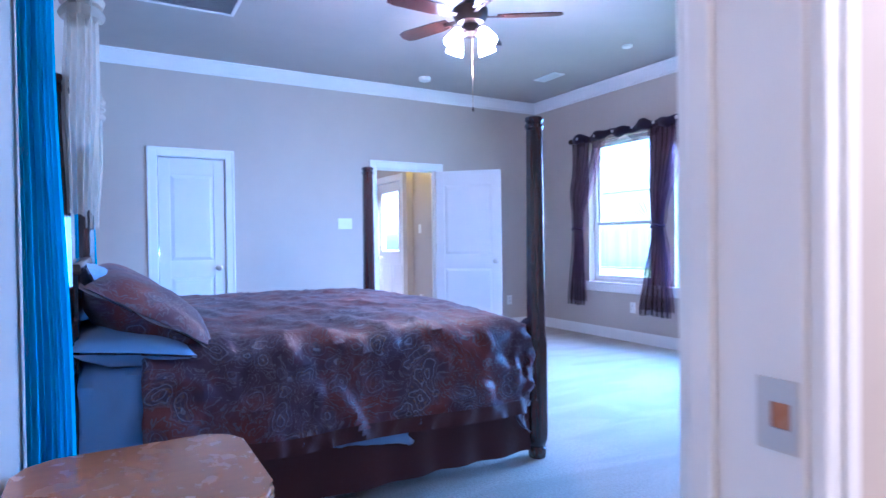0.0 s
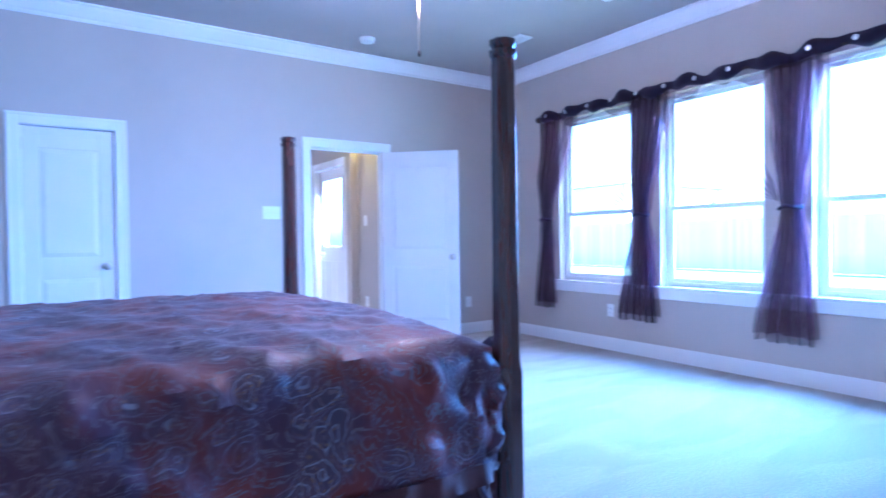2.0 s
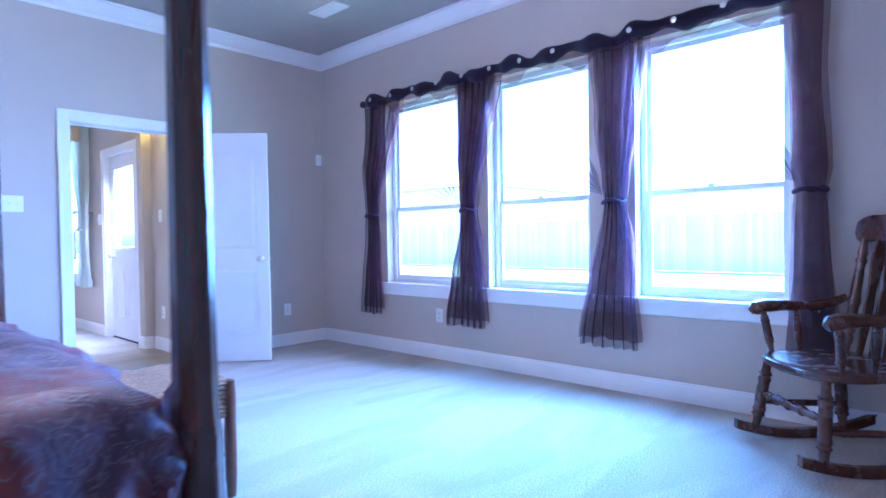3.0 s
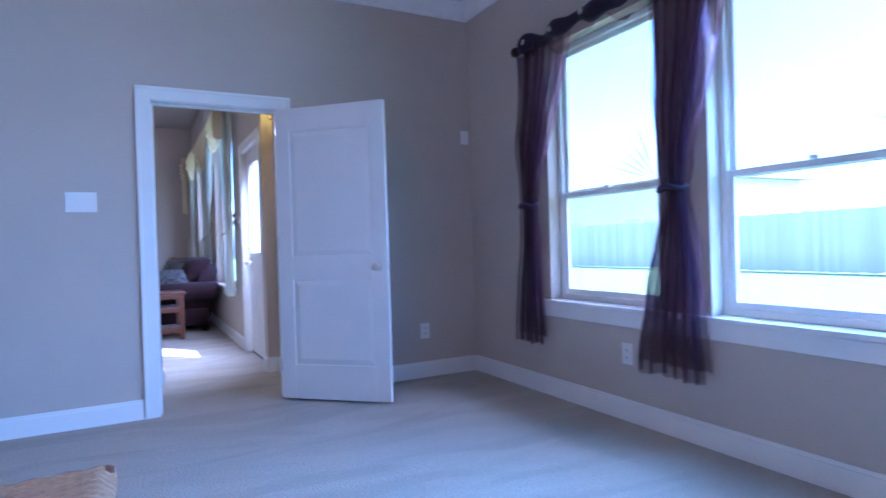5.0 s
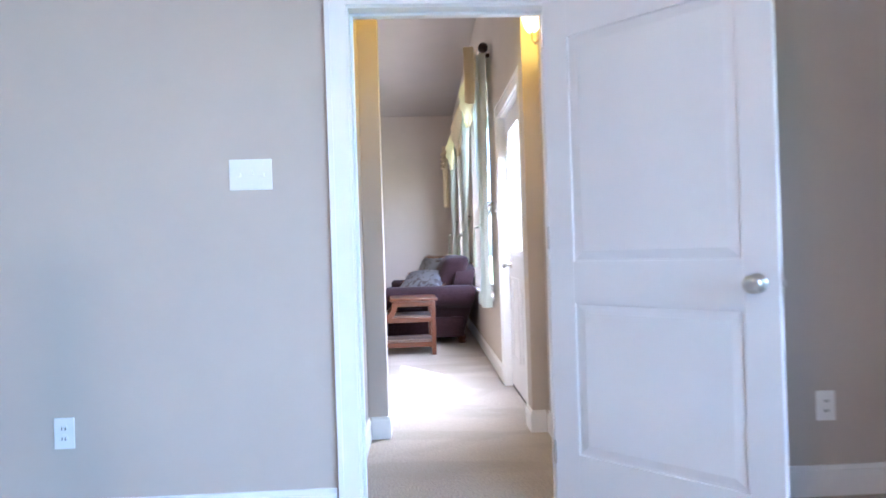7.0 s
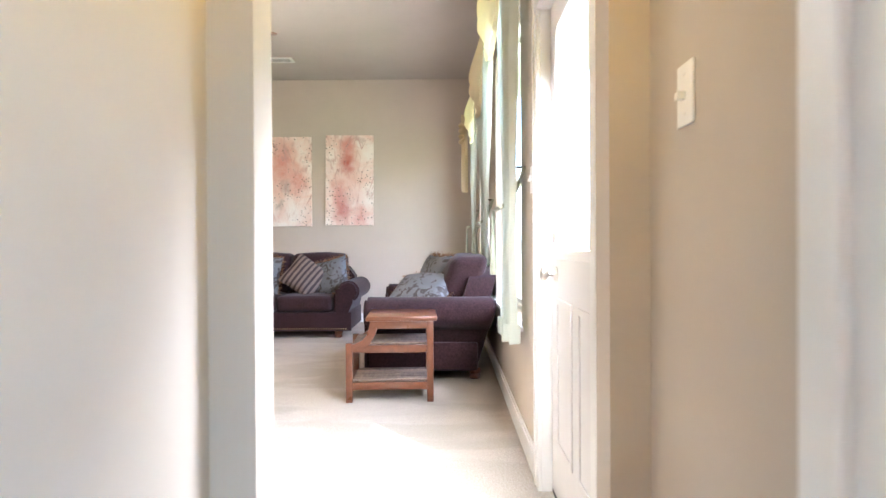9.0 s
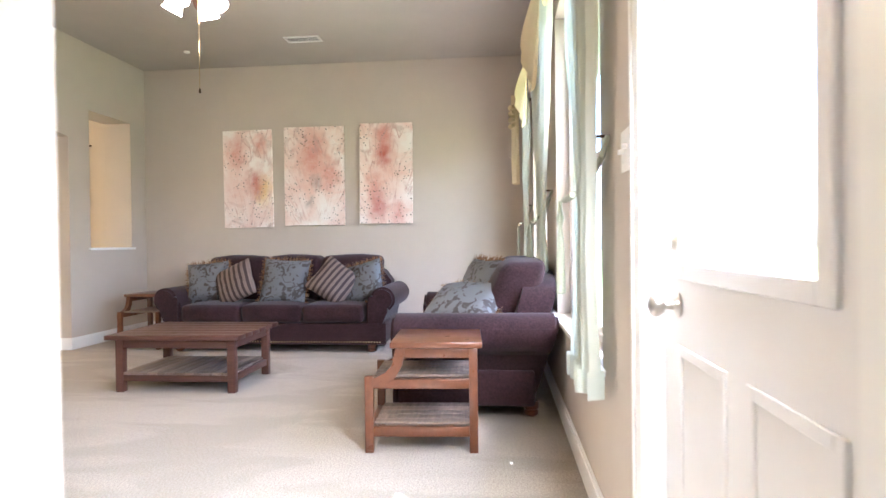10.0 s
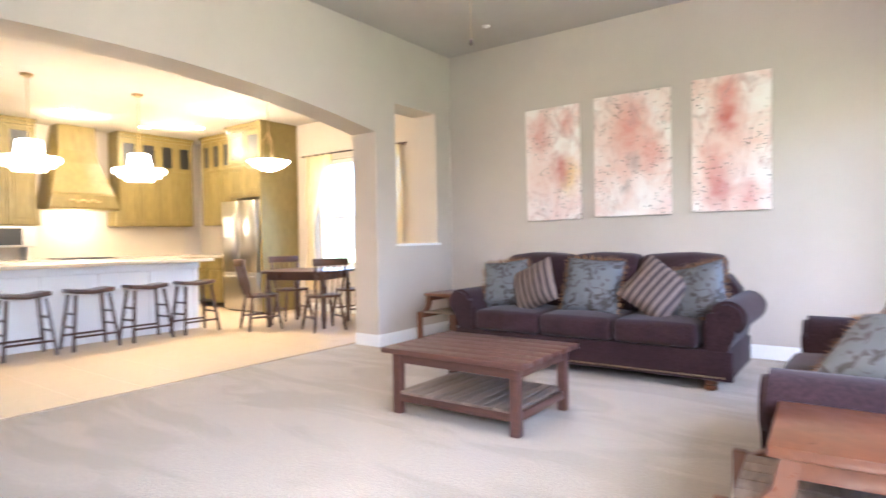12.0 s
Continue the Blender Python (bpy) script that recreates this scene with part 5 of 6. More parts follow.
# ---- living room ----
def sofa(name, label, W, loc, rz, seats, D=1.0):
    s = thing(name, label, "sofa", loc, rz)
    aw = 0.24
    hw = W / 2 - 0.05
    part("base", B(((-hw + 0.03, -D / 2 + 0.03, 0.09), (hw - 0.03, D / 2 - 0.16, 0.31)), r=0.02, seg=3), SOFA, s)
    part("front_rail", B(((-hw + 0.02, -D / 2 + 0.005, 0.085), (hw - 0.02, -D / 2 + 0.04, 0.30)), r=0.012, seg=3), SOFA, s)
    for sx in (-1, 1):
        bm = bmesh.new()
        prof = []
        cx, cz, r = hw - 0.055, 0.535, 0.125
        prof.append((hw - aw + 0.02, 0.10))
        prof.append((hw - aw + 0.02, 0.50))
        for k in range(17):
            a = radians(175 - 250 * k / 16)
            prof.append((cx + r * math.cos(a), cz + r * math.sin(a)))
        prof.append((hw - 0.04, 0.40))
        prof.append((hw - 0.10, 0.10))
        ya, yb = -D / 2 + 0.01, D / 2 - 0.02
        prism(bm, [(sx * x, z) for x, z in prof], "y", ya, yb)
        for v in bm.verts:
            if v.co.y > 0:
                v.co.y -= 0.15 * max(0.0, 0.6 - v.co.z) / 0.5
        bmesh.ops.bevel(bm, geom=[e for e in bm.edges if abs(e.verts[0].co.y - e.verts[1].co.y) < 1e-5], offset=0.025, segments=3, affect="EDGES")
        part("arm", bm, SOFA, s)
    bm = bmesh.new()
    back = [(-hw + 0.10, 0.30)] + [(-hw + 0.10 + (2 * hw - 0.20) * k / 24, 0.68 + 0.19 * math.sin(math.pi * k / 24) ** 0.35 + 0.035 * abs(math.sin(math.pi * seats * k / 24)) ** 0.6) for k in range(25)] + [(hw - 0.10, 0.30)]
    prism(bm, back, "y", D / 2 - 0.22, D / 2 - 0.01)
    for v in bm.verts:
        v.co.y -= 0.16 * max(0.0, 0.8 - v.co.z) / 0.5
    bmesh.ops.bevel(bm, geom=[e for e in bm.edges if abs(e.verts[0].co.y - e.verts[1].co.y) < 1e-5], offset=0.08, segments=5, affect="EDGES")
    part("back_frame", bm, SOFA, s)
    x0 = -hw + aw
    cw = (2 * hw - 2 * aw) / seats
    for k in range(seats):
        a = x0 + k * cw
        e0, e1 = (0.05 if k == 0 else 0), (0.05 if k == seats - 1 else 0)
        bm = bmesh.new()

        def puff(lo, hi, amp):
            c, h = (Vector(lo) + Vector(hi)) / 2, (Vector(hi) - Vector(lo)) / 2
            box(bm, lo, hi, 0.045, 4)
            bmesh.ops.subdivide_edges(bm, edges=bm.edges[:], cuts=2, use_grid_fill=True)
            for v in bm.verts:
                q = v.co - c
                u, w_, t = q.x / h.x, q.y / h.y, q.z / h.z
                v.co.z += amp * (1 - u * u) * (1 - w_ * w_) * (1 if t > 0 else -0.2)
                v.co.y -= amp * 0.7 * (1 - u * u) * (1 - t * t) * (1 if w_ < 0 else 0)
                v.co += Vector((0, 0, 1)) * 0.006 * noise.noise((v.co.x * 6, v.co.y * 6, k + 2))

        puff((a + 0.006, -D / 2 - 0.025, 0.305), (a + cw - 0.006, D / 2 - 0.30, 0.485), 0.03)
        part("seat_cushion", bm, SOFA, s)
        bm = bmesh.new()
        lo, hi = Vector((a + 0.008 - e0, D / 2 - 0.50, 0.47)), Vector((a + cw - 0.008 + e1, D / 2 - 0.22, 0.955))
        box(bm, tuple(lo), tuple(hi), 0.06, 4)
        bmesh.ops.subdivide_edges(bm, edges=bm.edges[:], cuts=2, use_grid_fill=True)
        c, h = (lo + hi) / 2, (hi - lo) / 2
        for v in bm.verts:
            q = v.co - c
            u, w_, t = q.x / h.x, q.y / h.y, q.z / h.z
            v.co.y += (0.05 if w_ > 0 else -0.06) * (1 - u * u) * (1 - t * t) + 0.34 * (v.co.z - 0.49)
            v.co.z += 0.03 * (1 - u * u) * (1 if t > 0 else 0) + 0.008 * noise.noise((v.co.x * 5, v.co.z * 5, k + 7))
        part("back_cushion", bm, SOFA, s)
    for sx in (-1, 1):
        for sy in (-1, 1):
            bm = bmesh.new()
            lathe(bm, [(0.032, 0.0), (0.045, 0.012), (0.045, 0.03), (0.034, 0.038), (0.048, 0.05), (0.05, 0.075), (0.045, 0.092)], Matrix.Translation((sx * (hw - 0.18), sy * (D / 2 - 0.09) - (0.09 if sy > 0 else 0), 0)), 16)
            part("foot", bm, REDWOOD, s, "turned brown wooden foot")
    bm = bmesh.new()
    k = int((2 * hw - 0.1) / 0.028)
    for i in range(k):
        lathe(bm, [(0.008, 0.0), (0.006, 0.004), (0.002, 0.006)], Matrix.Translation((-hw + 0.05 + i * 0.028, -D / 2 + 0.005, 0.112)) @ Matrix.Rotation(radians(90), 4, "X"), 6)
    tagged(part("nailhead_trim", bm, BRASS, s, "row of brass nailheads"), kind="stuff")
    return s


sofa("sofa", "three-seat plum-brown chenille sofa with rolled arms", 2.50, (0.297, 11.79, 0), 0, 3, 1.02)
sofa("loveseat", "plum-brown chenille loveseat under the curtained window", 1.80, (2.455, 9.93, 0), -90, 2, 1.04)
GP = "throw pillows on the sofa"
for x, y, z, rx, rz, ry, wd, mat, lab, fr in (
        (-0.53, 11.62, 0.70, 72, 8, 6, 0.44, DAMASK, "grey damask throw pillow with a fringe", FRINGE), (-0.20, 11.55, 0.69, 66, -12, 28, 0.44, STRIPE, "brown and grey striped throw pillow", None),
        (0.33, 11.60, 0.70, 70, 2, -3, 0.50, DAMASK, "grey damask throw pillow with a fringe", FRINGE), (0.88, 11.55, 0.70, 64, 14, -38, 0.44, STRIPE, "brown and gold striped throw pillow", None),
        (1.18, 11.62, 0.69, 70, -16, 16, 0.44, DAMASK, "grey damask throw pillow with a fringe", FRINGE)):
    m = pose(x, y, z, 0, 0, rz) @ pose(0, 0, 0, rx, 0, 0) @ pose(0, 0, 0, 0, 0, ry)
    pillow("throw_pillow", lab, wd, wd, 0.17, m, mat, "pillow", fr, GP)
pillow("throw_pillow", "grey damask pillow with a brown fringe leaning on the loveseat arm", 0.54, 0.42, 0.20, pose(2.38, 9.42, 0.68, 0, 0, -22) @ pose(0, 0, 0, 34, 0, -8), DAMASK, "pillow", FRINGE)
pillow("throw_pillow", "grey damask pillow with a fringe on the loveseat", 0.48, 0.48, 0.17, pose(2.44, 10.0, 0.74, 0, 0, -70) @ pose(0, 0, 0, 68, 0, 8), DAMASK, "pillow", FRINGE)
pillow("throw_pillow", "striped pillow on the loveseat", 0.44, 0.44, 0.16, pose(2.42, 10.40, 0.72, 0, 0, -100) @ pose(0, 0, 0, 66, 0, 30), STRIPE, "pillow")


def end_table(loc, rz, label):
    """A stepped table: tall legs at +x, short legs at -x, curved brackets between."""
    t = thing("end_table", label, "table", loc, rz, "stepped end tables")
    for y in (-0.215, 0.215):
        part("tall_leg", B(((0.245, y - 0.022, 0), (0.29, y + 0.022, 0.545)), r=0.004), REDWOOD, t)
        part("short_leg", B(((-0.30, y - 0.022, 0), (-0.255, y + 0.022, 0.40)), r=0.004), REDWOOD, t)
        bm = bmesh.new()
        up = [(-0.30, 0.385), (-0.24, 0.395), (-0.19, 0.42), (-0.155, 0.46), (-0.135, 0.545)]
        dn = [(-0.085, 0.545), (-0.10, 0.46), (-0.14, 0.39), (-0.20, 0.355), (-0.255, 0.345)]
        prism(bm, up + dn, "y", y - 0.02, y + 0.02)
        part("bracket", bm, REDWOOD, t, smooth=False)
        for z in (0.085, 0.335):
            part("side_rail", B(((-0.256, y - 0.018, z), (0.246, y + 0.018, z + 0.05)), r=0.003), REDWOOD, t)
        part("top_rail", B(((-0.12, y - 0.018, 0.495), (0.246, y + 0.018, 0.545)), r=0.003), REDWOOD, t)
    for x in (-0.278, 0.268):
        part("end_rail", B(((x - 0.016, -0.194, 0.085), (x + 0.016, 0.194, 0.135)), r=0.003), REDWOOD, t)
    for i in range(5):
        y = -0.19 + 0.0765 * i
        part("shelf_slat", B(((-0.255, y, 0.136), (0.246, y + 0.070, 0.150)), r=0.002), SLAT, t)
        part("shelf_slat", B(((-0.255, y, 0.386), (0.246, y + 0.070, 0.400)), r=0.002), SLAT, t)
    part("top", B(((-0.165, -0.245, 0.546), (0.315, 0.245, 0.578)), r=0.006), REDWOOD, t)
    return t


end_table((2.185, 8.785, 0), 3, "stepped red-brown wooden end table with slatted shelves")
end_table((-1.22, 11.72, 0), 90, "stepped wooden end table between the sofa and the wall")

ct = thing("coffee_table", "low reclaimed-wood coffee table with a slatted lower shelf", "table", (0.19, 10.025, 0))
ct.scale = (0.97, 0.92, 0.96)
for sx in (-1, 1):
    for sy in (-1, 1):
        part("leg", B(((sx * 0.45 - 0.03, sy * 0.34 - 0.03, 0), (sx * 0.45 + 0.03, sy * 0.34 + 0.03, 0.415)), r=0.004), RUSTIC, ct)
for sy in (-1, 1):
    part("apron", B(((-0.42, sy * 0.345 - 0.014, 0.345), (0.42, sy * 0.345 + 0.014, 0.415)), r=0.003), RUSTIC, ct)
    part("shelf_rail", B(((-0.42, sy * 0.345 - 0.014, 0.085), (0.42, sy * 0.345 + 0.014, 0.135)), r=0.003), RUSTIC, ct)
for sx in (-1, 1):
    part("apron", B(((sx * 0.455 - 0.014, -0.31, 0.345), (sx * 0.455 + 0.014, 0.31, 0.415)), r=0.003), RUSTIC, ct)
    part("shelf_rail", B(((sx * 0.455 - 0.014, -0.31, 0.085), (sx * 0.455 + 0.014, 0.31, 0.135)), r=0.003), RUSTIC, ct)
for i in range(12):
    x = -0.44 + 0.0735 * i
    part("shelf_slat", B(((x, -0.36, 0.136), (x + 0.066, 0.36, 0.154)), r=0.002), SLAT, ct)
for i in range(6):
    y = -0.425 + 0.1417 * i
    part("top_plank", B(((-0.535, y, 0.416), (0.535, y + 0.1405, 0.450)), r=0.003), RUSTIC, ct)


def canvas_paint(seed, blots):
    """A pale pink abstract: soft washes, a bent dark trunk, red blots and dark flecks."""
    m = material("painted_canvas", (0.75, 0.66, 0.62), 0.75)
    n = Nodes(m)
    shift = n.t.nodes.new("ShaderNodeMapping")
    shift.inputs["Location"].default_value = (seed * 3.1, seed * 1.7, seed * 2.3)
    n.join(n.co, shift.inputs["Vector"])
    v = shift.outputs[0]
    wash = n.noise(2.6, 5, 0.6, v, 0.8)
    c = n.mix(n.ramp(wash, [(0.42, (0, 0, 0)), (0.70, (1, 1, 1))]), (0.82, 0.77, 0.73), (0.72, 0.50, 0.43))
    c = n.mix(n.ramp(n.noise(4.0, 4, 0.6, v, 1.5), [(0.56, (0, 0, 0)), (0.70, (0.7, 0.7, 0.7))]), c, (0.50, 0.40, 0.37))
    for bx, bz, br, col in blots:
        d = n.add("ShaderNodeVectorMath")
        d.operation = "DISTANCE"
        mp = n.mapped((1.0, 0.0, 0.62))
        wob = n.t.nodes.new("ShaderNodeVectorMath")
        wob.operation = "MULTIPLY_ADD"
        wn_ = n.add("ShaderNodeTexNoise", Scale=9.0, Detail=4.0)
        n.join(v, wn_.inputs["Vector"])
        n.join(wn_.outputs["Color"], wob.inputs[0])
        wob.inputs[1].default_value = (0.16, 0.0, 0.16)
        n.join(mp, wob.inputs[2])
        n.join(wob.outputs[0], d.inputs[0])
        d.inputs[1].default_value = (bx + 0.08, 0, bz * 0.62 + 0.08)
        mask = n.ramp(d.outputs["Value"], [(br * 0.15, (0.75, 0.75, 0.75)), (br * 0.85, (0, 0, 0))])
        c = n.mix(n.math("MULTIPLY", mask, n.math("ADD", n.noise(16, 4, 0.7, v), 0.42)), c, col)
    sep = n.t.nodes.new("ShaderNodeSeparateXYZ")
    n.join(n.co, sep.inputs[0])
    comb = n.t.nodes.new("ShaderNodeCombineXYZ")
    n.join(n.math("DIVIDE", sep.outputs[0], n.math("ADD", sep.outputs[2], 0.85)), comb.inputs[0])
    n.join(n.math("MULTIPLY", sep.outputs[2], 0.22), comb.inputs[1])
    comb.inputs[2].default_value = seed * 1.9
    stroke = n.noise(7.0, 2, 0.5, comb.outputs[0], 0.5)
    line = n.ramp(stroke, [(0.44, (0, 0, 0)), (0.475, (0.85, 0.85, 0.85)), (0.50, (0, 0, 0)), (0.60, (0, 0, 0)), (0.63, (0.6, 0.6, 0.6)), (0.66, (0, 0, 0))])
    c = n.mix(n.math("MULTIPLY", line, n.ramp(n.noise(4, 3, 0.6, v), [(0.38, (0, 0, 0)), (0.6, (1, 1, 1))])), c, (0.50, 0.31, 0.28))
    fl = n.voronoi(26, v)
    c = n.mix(n.math("MULTIPLY", n.ramp(fl, [(0.17, (1, 1, 1)), (0.24, (0, 0, 0))]), n.ramp(n.noise(2.6, 3, 0.6, v), [(0.42, (0, 0, 0)), (0.54, (1, 1, 1))])), c, (0.10, 0.09, 0.08))
    n.colour(c)
    n.bump(n.noise(300, 2), 0.3, 0.001)
    return m


PINK, RED, ROSE, YEL, TAN = (0.70, 0.46, 0.40), (0.42, 0.06, 0.04), (0.58, 0.22, 0.17), (0.72, 0.52, 0.20), (0.35, 0.30, 0.28)
for k, (x0, x1, zb, zt, tilt, blots) in enumerate((
        (-0.876, -0.237, 1.319, 2.555, -0.6, [(-0.12, -0.15, 0.34, PINK), (0.20, -0.16, 0.18, YEL), (0.10, -0.05, 0.19, RED), (0.17, 0.42, 0.14, ROSE), (-0.12, 0.34, 0.22, ROSE)]),
        (-0.078, 0.695, 1.336, 2.576, 0.0, [(-0.1, 0.1, 0.45, PINK), (0.0, 0.28, 0.32, ROSE), (0.22, 0.02, 0.20, ROSE), (0.04, -0.08, 0.10, TAN), (-0.05, -0.33, 0.09, TAN)]),
        (0.891, 1.556, 1.346, 2.594, 0.5, [(0.0, -0.05, 0.42, PINK), (-0.02, 0.32, 0.24, ROSE), (-0.03, 0.22, 0.14, RED), (-0.15, -0.14, 0.17, ROSE), (-0.10, -0.42, 0.19, RED), (0.16, -0.50, 0.15, ROSE), (-0.02, 0.52, 0.18, ROSE)]))):
    p = thing("canvas_painting", "unframed abstract canvas in pale pink with red splashes", "painting", ((x0 + x1) / 2, LY1 - 0.02, (zb + zt) / 2), 0, "three canvases above the sofa")
    p.rotation_euler = (0, radians(tilt), 0)
    hw, hh = (x1 - x0) / 2, (zt - zb) / 2
    part("canvas", B(((-hw, -0.018, -hh), (hw, 0.018, hh)), r=0.003), canvas_paint(k + 1, blots), p, smooth=False)

# living room curtains
rod = thing("curtain_rod", "dark curtain rod with round finials over the living room window", "curtain rod", (2.915, 9.86, 2.70))
bm = bmesh.new()
tube(bm, [(0, -2.40, 0), (0, 0, 0), (0, 2.40, 0)], 0.014)
part("rod", bm, BRONZE, rod)
for s_ in (-1, 1):
    bm = bmesh.new()
    lathe(bm, [(0.014, 0.0), (0.03, 0.012), (0.042, 0.035), (0.04, 0.06), (0.02, 0.078)], Matrix.Translation((0, s_ * 2.40, 0)) @ Matrix.Rotation(radians(-90 * s_), 4, "X"), 16)
    part("finial", bm, BRONZE, rod)
    part("bracket", B(((0.0, s_ * 2.3 - 0.012, -0.03), (0.069, s_ * 2.3 + 0.012, 0.0))), BRONZE, rod, "", False)
GS = "sage curtains at the living room window"
for top, tie, zt, bot, ht, hb, zb, sd, thin in ((7.82, 7.70, 1.25, 7.72, 0.34, 0.20, 0.575, 1, 0.13), (9.35, 9.70, 1.25, 9.66, 0.28, 0.17, 0.60, 2, 0.06), (10.30, 9.98, 1.22, 10.02, 0.28, 0.17, 0.60, 3, 0.06), (12.05, 12.12, 1.30, 12.12, 0.24, 0.17, 0.60, 4, 0.07)):
    c = thing("curtain", "pale sage green curtain panel held by a cord tieback", "curtain", (2.915, tie, 0), 0, GS)
    loc = lambda y, off, tie=tie: (-off, y - tie)
    curtain("panel", "", loc, zb, 2.70, lerp_table([(zb, bot), (zt, tie), (2.70, top)]), lerp_table([(zb, hb), (zt - 0.35, hb * 0.8), (zt - 0.05, thin), (zt + 0.10, thin * 1.1), (2.0, ht * 0.75), (2.70, ht)]), 5, 0.035, SAGE, c, None, sd)
    curtain("hem_band", "", loc, zb - 0.012, zb + 0.08, lambda z, b=bot: b, lambda z, h=hb: h * 1.01, 5, 0.037, SAGE, c, None, sd, 72, 3)
    bm = bmesh.new()
    hk = -0.10 if tie < 9 else 0.0
    tube(bm, [(-0.06, -0.10 + hk * 0.2, zt), (-0.075, 0.0, zt - 0.01), (-0.05, 0.10, zt + 0.0), (0.02, 0.06, zt + 0.05), (0.04, -0.02 + hk, zt + 0.13), (0.062, 0.0 + hk, zt + 0.20)], 0.011, 8)
    part("tieback_cord", bm, SAGECORD, c, "twisted cord tieback")
    bm = bmesh.new()
    lathe(bm, [(0.006, 0.0), (0.012, 0.05), (0.015, 0.06), (0.007, 0.10), (0.014, 0.14), (0.018, 0.34), (0.012, 0.345)][::-1], Matrix.Translation((-0.085, 0.05, zt - 0.36)) @ Matrix.Scale(-1, 4, (0, 0, 1)) @ Matrix.Translation((0, 0, -0.35)), 12)
    part("tassel", bm, SAGECORD, c, "long cord tassel")
    bm = bmesh.new()
    lathe(bm, [(0.006, 0.0), (0.006, 0.05), (0.018, 0.055), (0.018, 0.065), (0.008, 0.068)], Matrix.Translation((0.069, 0.0 + hk, zt + 0.20)) @ Matrix.Rotation(radians(-90), 4, "Y"), 10)
    part("hook", bm, BRONZE, c, "dark wall hook")
sg = thing("valance_swag", "cream scarf swagged over the curtain rod with hanging tails", "valance", (2.895, 9.86, 2.70))
for a, b, deep in ((-2.35, -0.75, 0.42), (-0.75, 0.80, 0.46), (0.80, 2.35, 0.42)):
    bm = bmesh.new()

    def swag2(i, j, a=a, b=b, deep=deep):
        q = math.sin(math.pi * i)
        low = deep * q ** 0.8
        z = 0.03 - j * (0.07 + low)
        return Vector((-0.03 - 0.07 * q * math.sin(math.pi * min(1, j * 1.2)) - 0.02 * math.sin(j * 26) * q, a + (b - a) * i, z + 0.012 * math.sin(j * 26)))

    surface(bm, 34, 26, swag2)
    part("swag", bm, CREAM, sg)
for y, dn, wd in ((2.34, 0.95, 0.11), (-2.34, 0.42, 0.06)):
    curtain("tail", "", lambda u, off, y=y: (-0.09 - off, u), -dn, 0.04, lambda z, y=y: y, lerp_table([(-dn, wd * 0.6), (-0.3, wd), (0.0, wd * 0.6)]), 3, 0.035, CREAM, sg, None, 6, 40, 20)
bm = bmesh.new()
for k in range(4):
    tube(bm, [(-0.13 + 0.018 * math.cos(q * 0.785), 2.30 + 0.06 * math.sin(q * 0.785), -0.10 - 0.07 * k) for q in range(9)], 0.022, 8)
part("knot", bm, CREAM, sg, "gathered cream knot")

# ---- kitchen ----
def cab_door(parent, axis, u0, u1, z0, z1, t, out, mat=CABINET, glazed=False):
    """A shaker door on the plane t facing out along the other axis."""
    P = (lambda u, d, z: (t + out * d, u, z)) if axis == "y" else (lambda u, d, z: (u, t + out * d, z))

    def bx(bm, a, b, c, d, e, f):
        p, q = Vector(P(a, c, e)), Vector(P(b, d, f))
        box(bm, tuple(map(min, p, q)), tuple(map(max, p, q)), 0.003, 1)

    k = 0.062
    bm = bmesh.new()
    bx(bm, u0 + 0.004, u1 - 0.004, 0.001, 0.006 if glazed else 0.010, z0 + 0.004, z1 - 0.004)
    d = part("door", bm, mat, parent, smooth=False)
    pieces = [("stile", u0, u0 + k, z0, z1), ("stile", u1 - k, u1, z0, z1), ("rail", u0 + k, u1 - k, z0, z0 + k), ("rail", u0 + k, u1 - k, z1 - k, z1)]
    for nm, a, b, e, f in pieces:
        bm = bmesh.new()
        bx(bm, a, b, 0.001, 0.02, e, f)
        part(nm, bm, mat, d, smooth=False)
    if not glazed and z1 - z0 > 0.3:
        bm = bmesh.new()
        bx(bm, u0 + k + 0.03, u1 - k - 0.03, 0.009, 0.017, z0 + k + 0.03, z1 - k - 0.03)
        part("panel", bm, mat, d, smooth=False)
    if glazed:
        # Opaque black pane: the cabinet's unlit inside is put in as colour.
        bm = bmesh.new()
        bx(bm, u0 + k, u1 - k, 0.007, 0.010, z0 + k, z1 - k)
        part("glass", bm, BLACK, d, "black pane painted as the unlit cabinet inside", False)
    return d


def cabinet(axis, u0, u1, z0, z1, back, front, rows, label, crown=False, name="cabinet"):
    """A cabinet unit along axis from u0 to u1, from back to front, with rows of doors (low, high, count, glazed)."""
    out = 1 if front > back else -1
    P = (lambda u, t, z: (t, u, z)) if axis == "y" else (lambda u, t, z: (u, t, z))
    c = thing(name, label, "cabinet")

    def bx(bm, a, b, s, t, e, f, r=0.002):
        p, q = Vector(P(a, s, e)), Vector(P(b, t, f))
        box(bm, tuple(map(min, p, q)), tuple(map(max, p, q)), r, 1)

    bm = bmesh.new()
    bx(bm, u0 + 0.001, u1 - 0.001, back, front, z0, z1)
    part("body", bm, CABINET, c, smooth=False)
    for lo, hi, cnt, gl in rows:
        w = (u1 - u0) / cnt
        for i in range(cnt):
            cab_door(c, axis, u0 + i * w + 0.012, u0 + (i + 1) * w - 0.012, lo, hi, front, out, glazed=gl)
    if crown:
        bm = bmesh.new()
        bx(bm, u0 + 0.001, u1 - 0.001, front, front + out * 0.03, z1 - 0.10, z1 - 0.05)
        bx(bm, u0 + 0.001, u1 - 0.001, front, front + out * 0.06, z1 - 0.05, z1)
        part("crown", bm, CABINET, c, smooth=False)
    return c


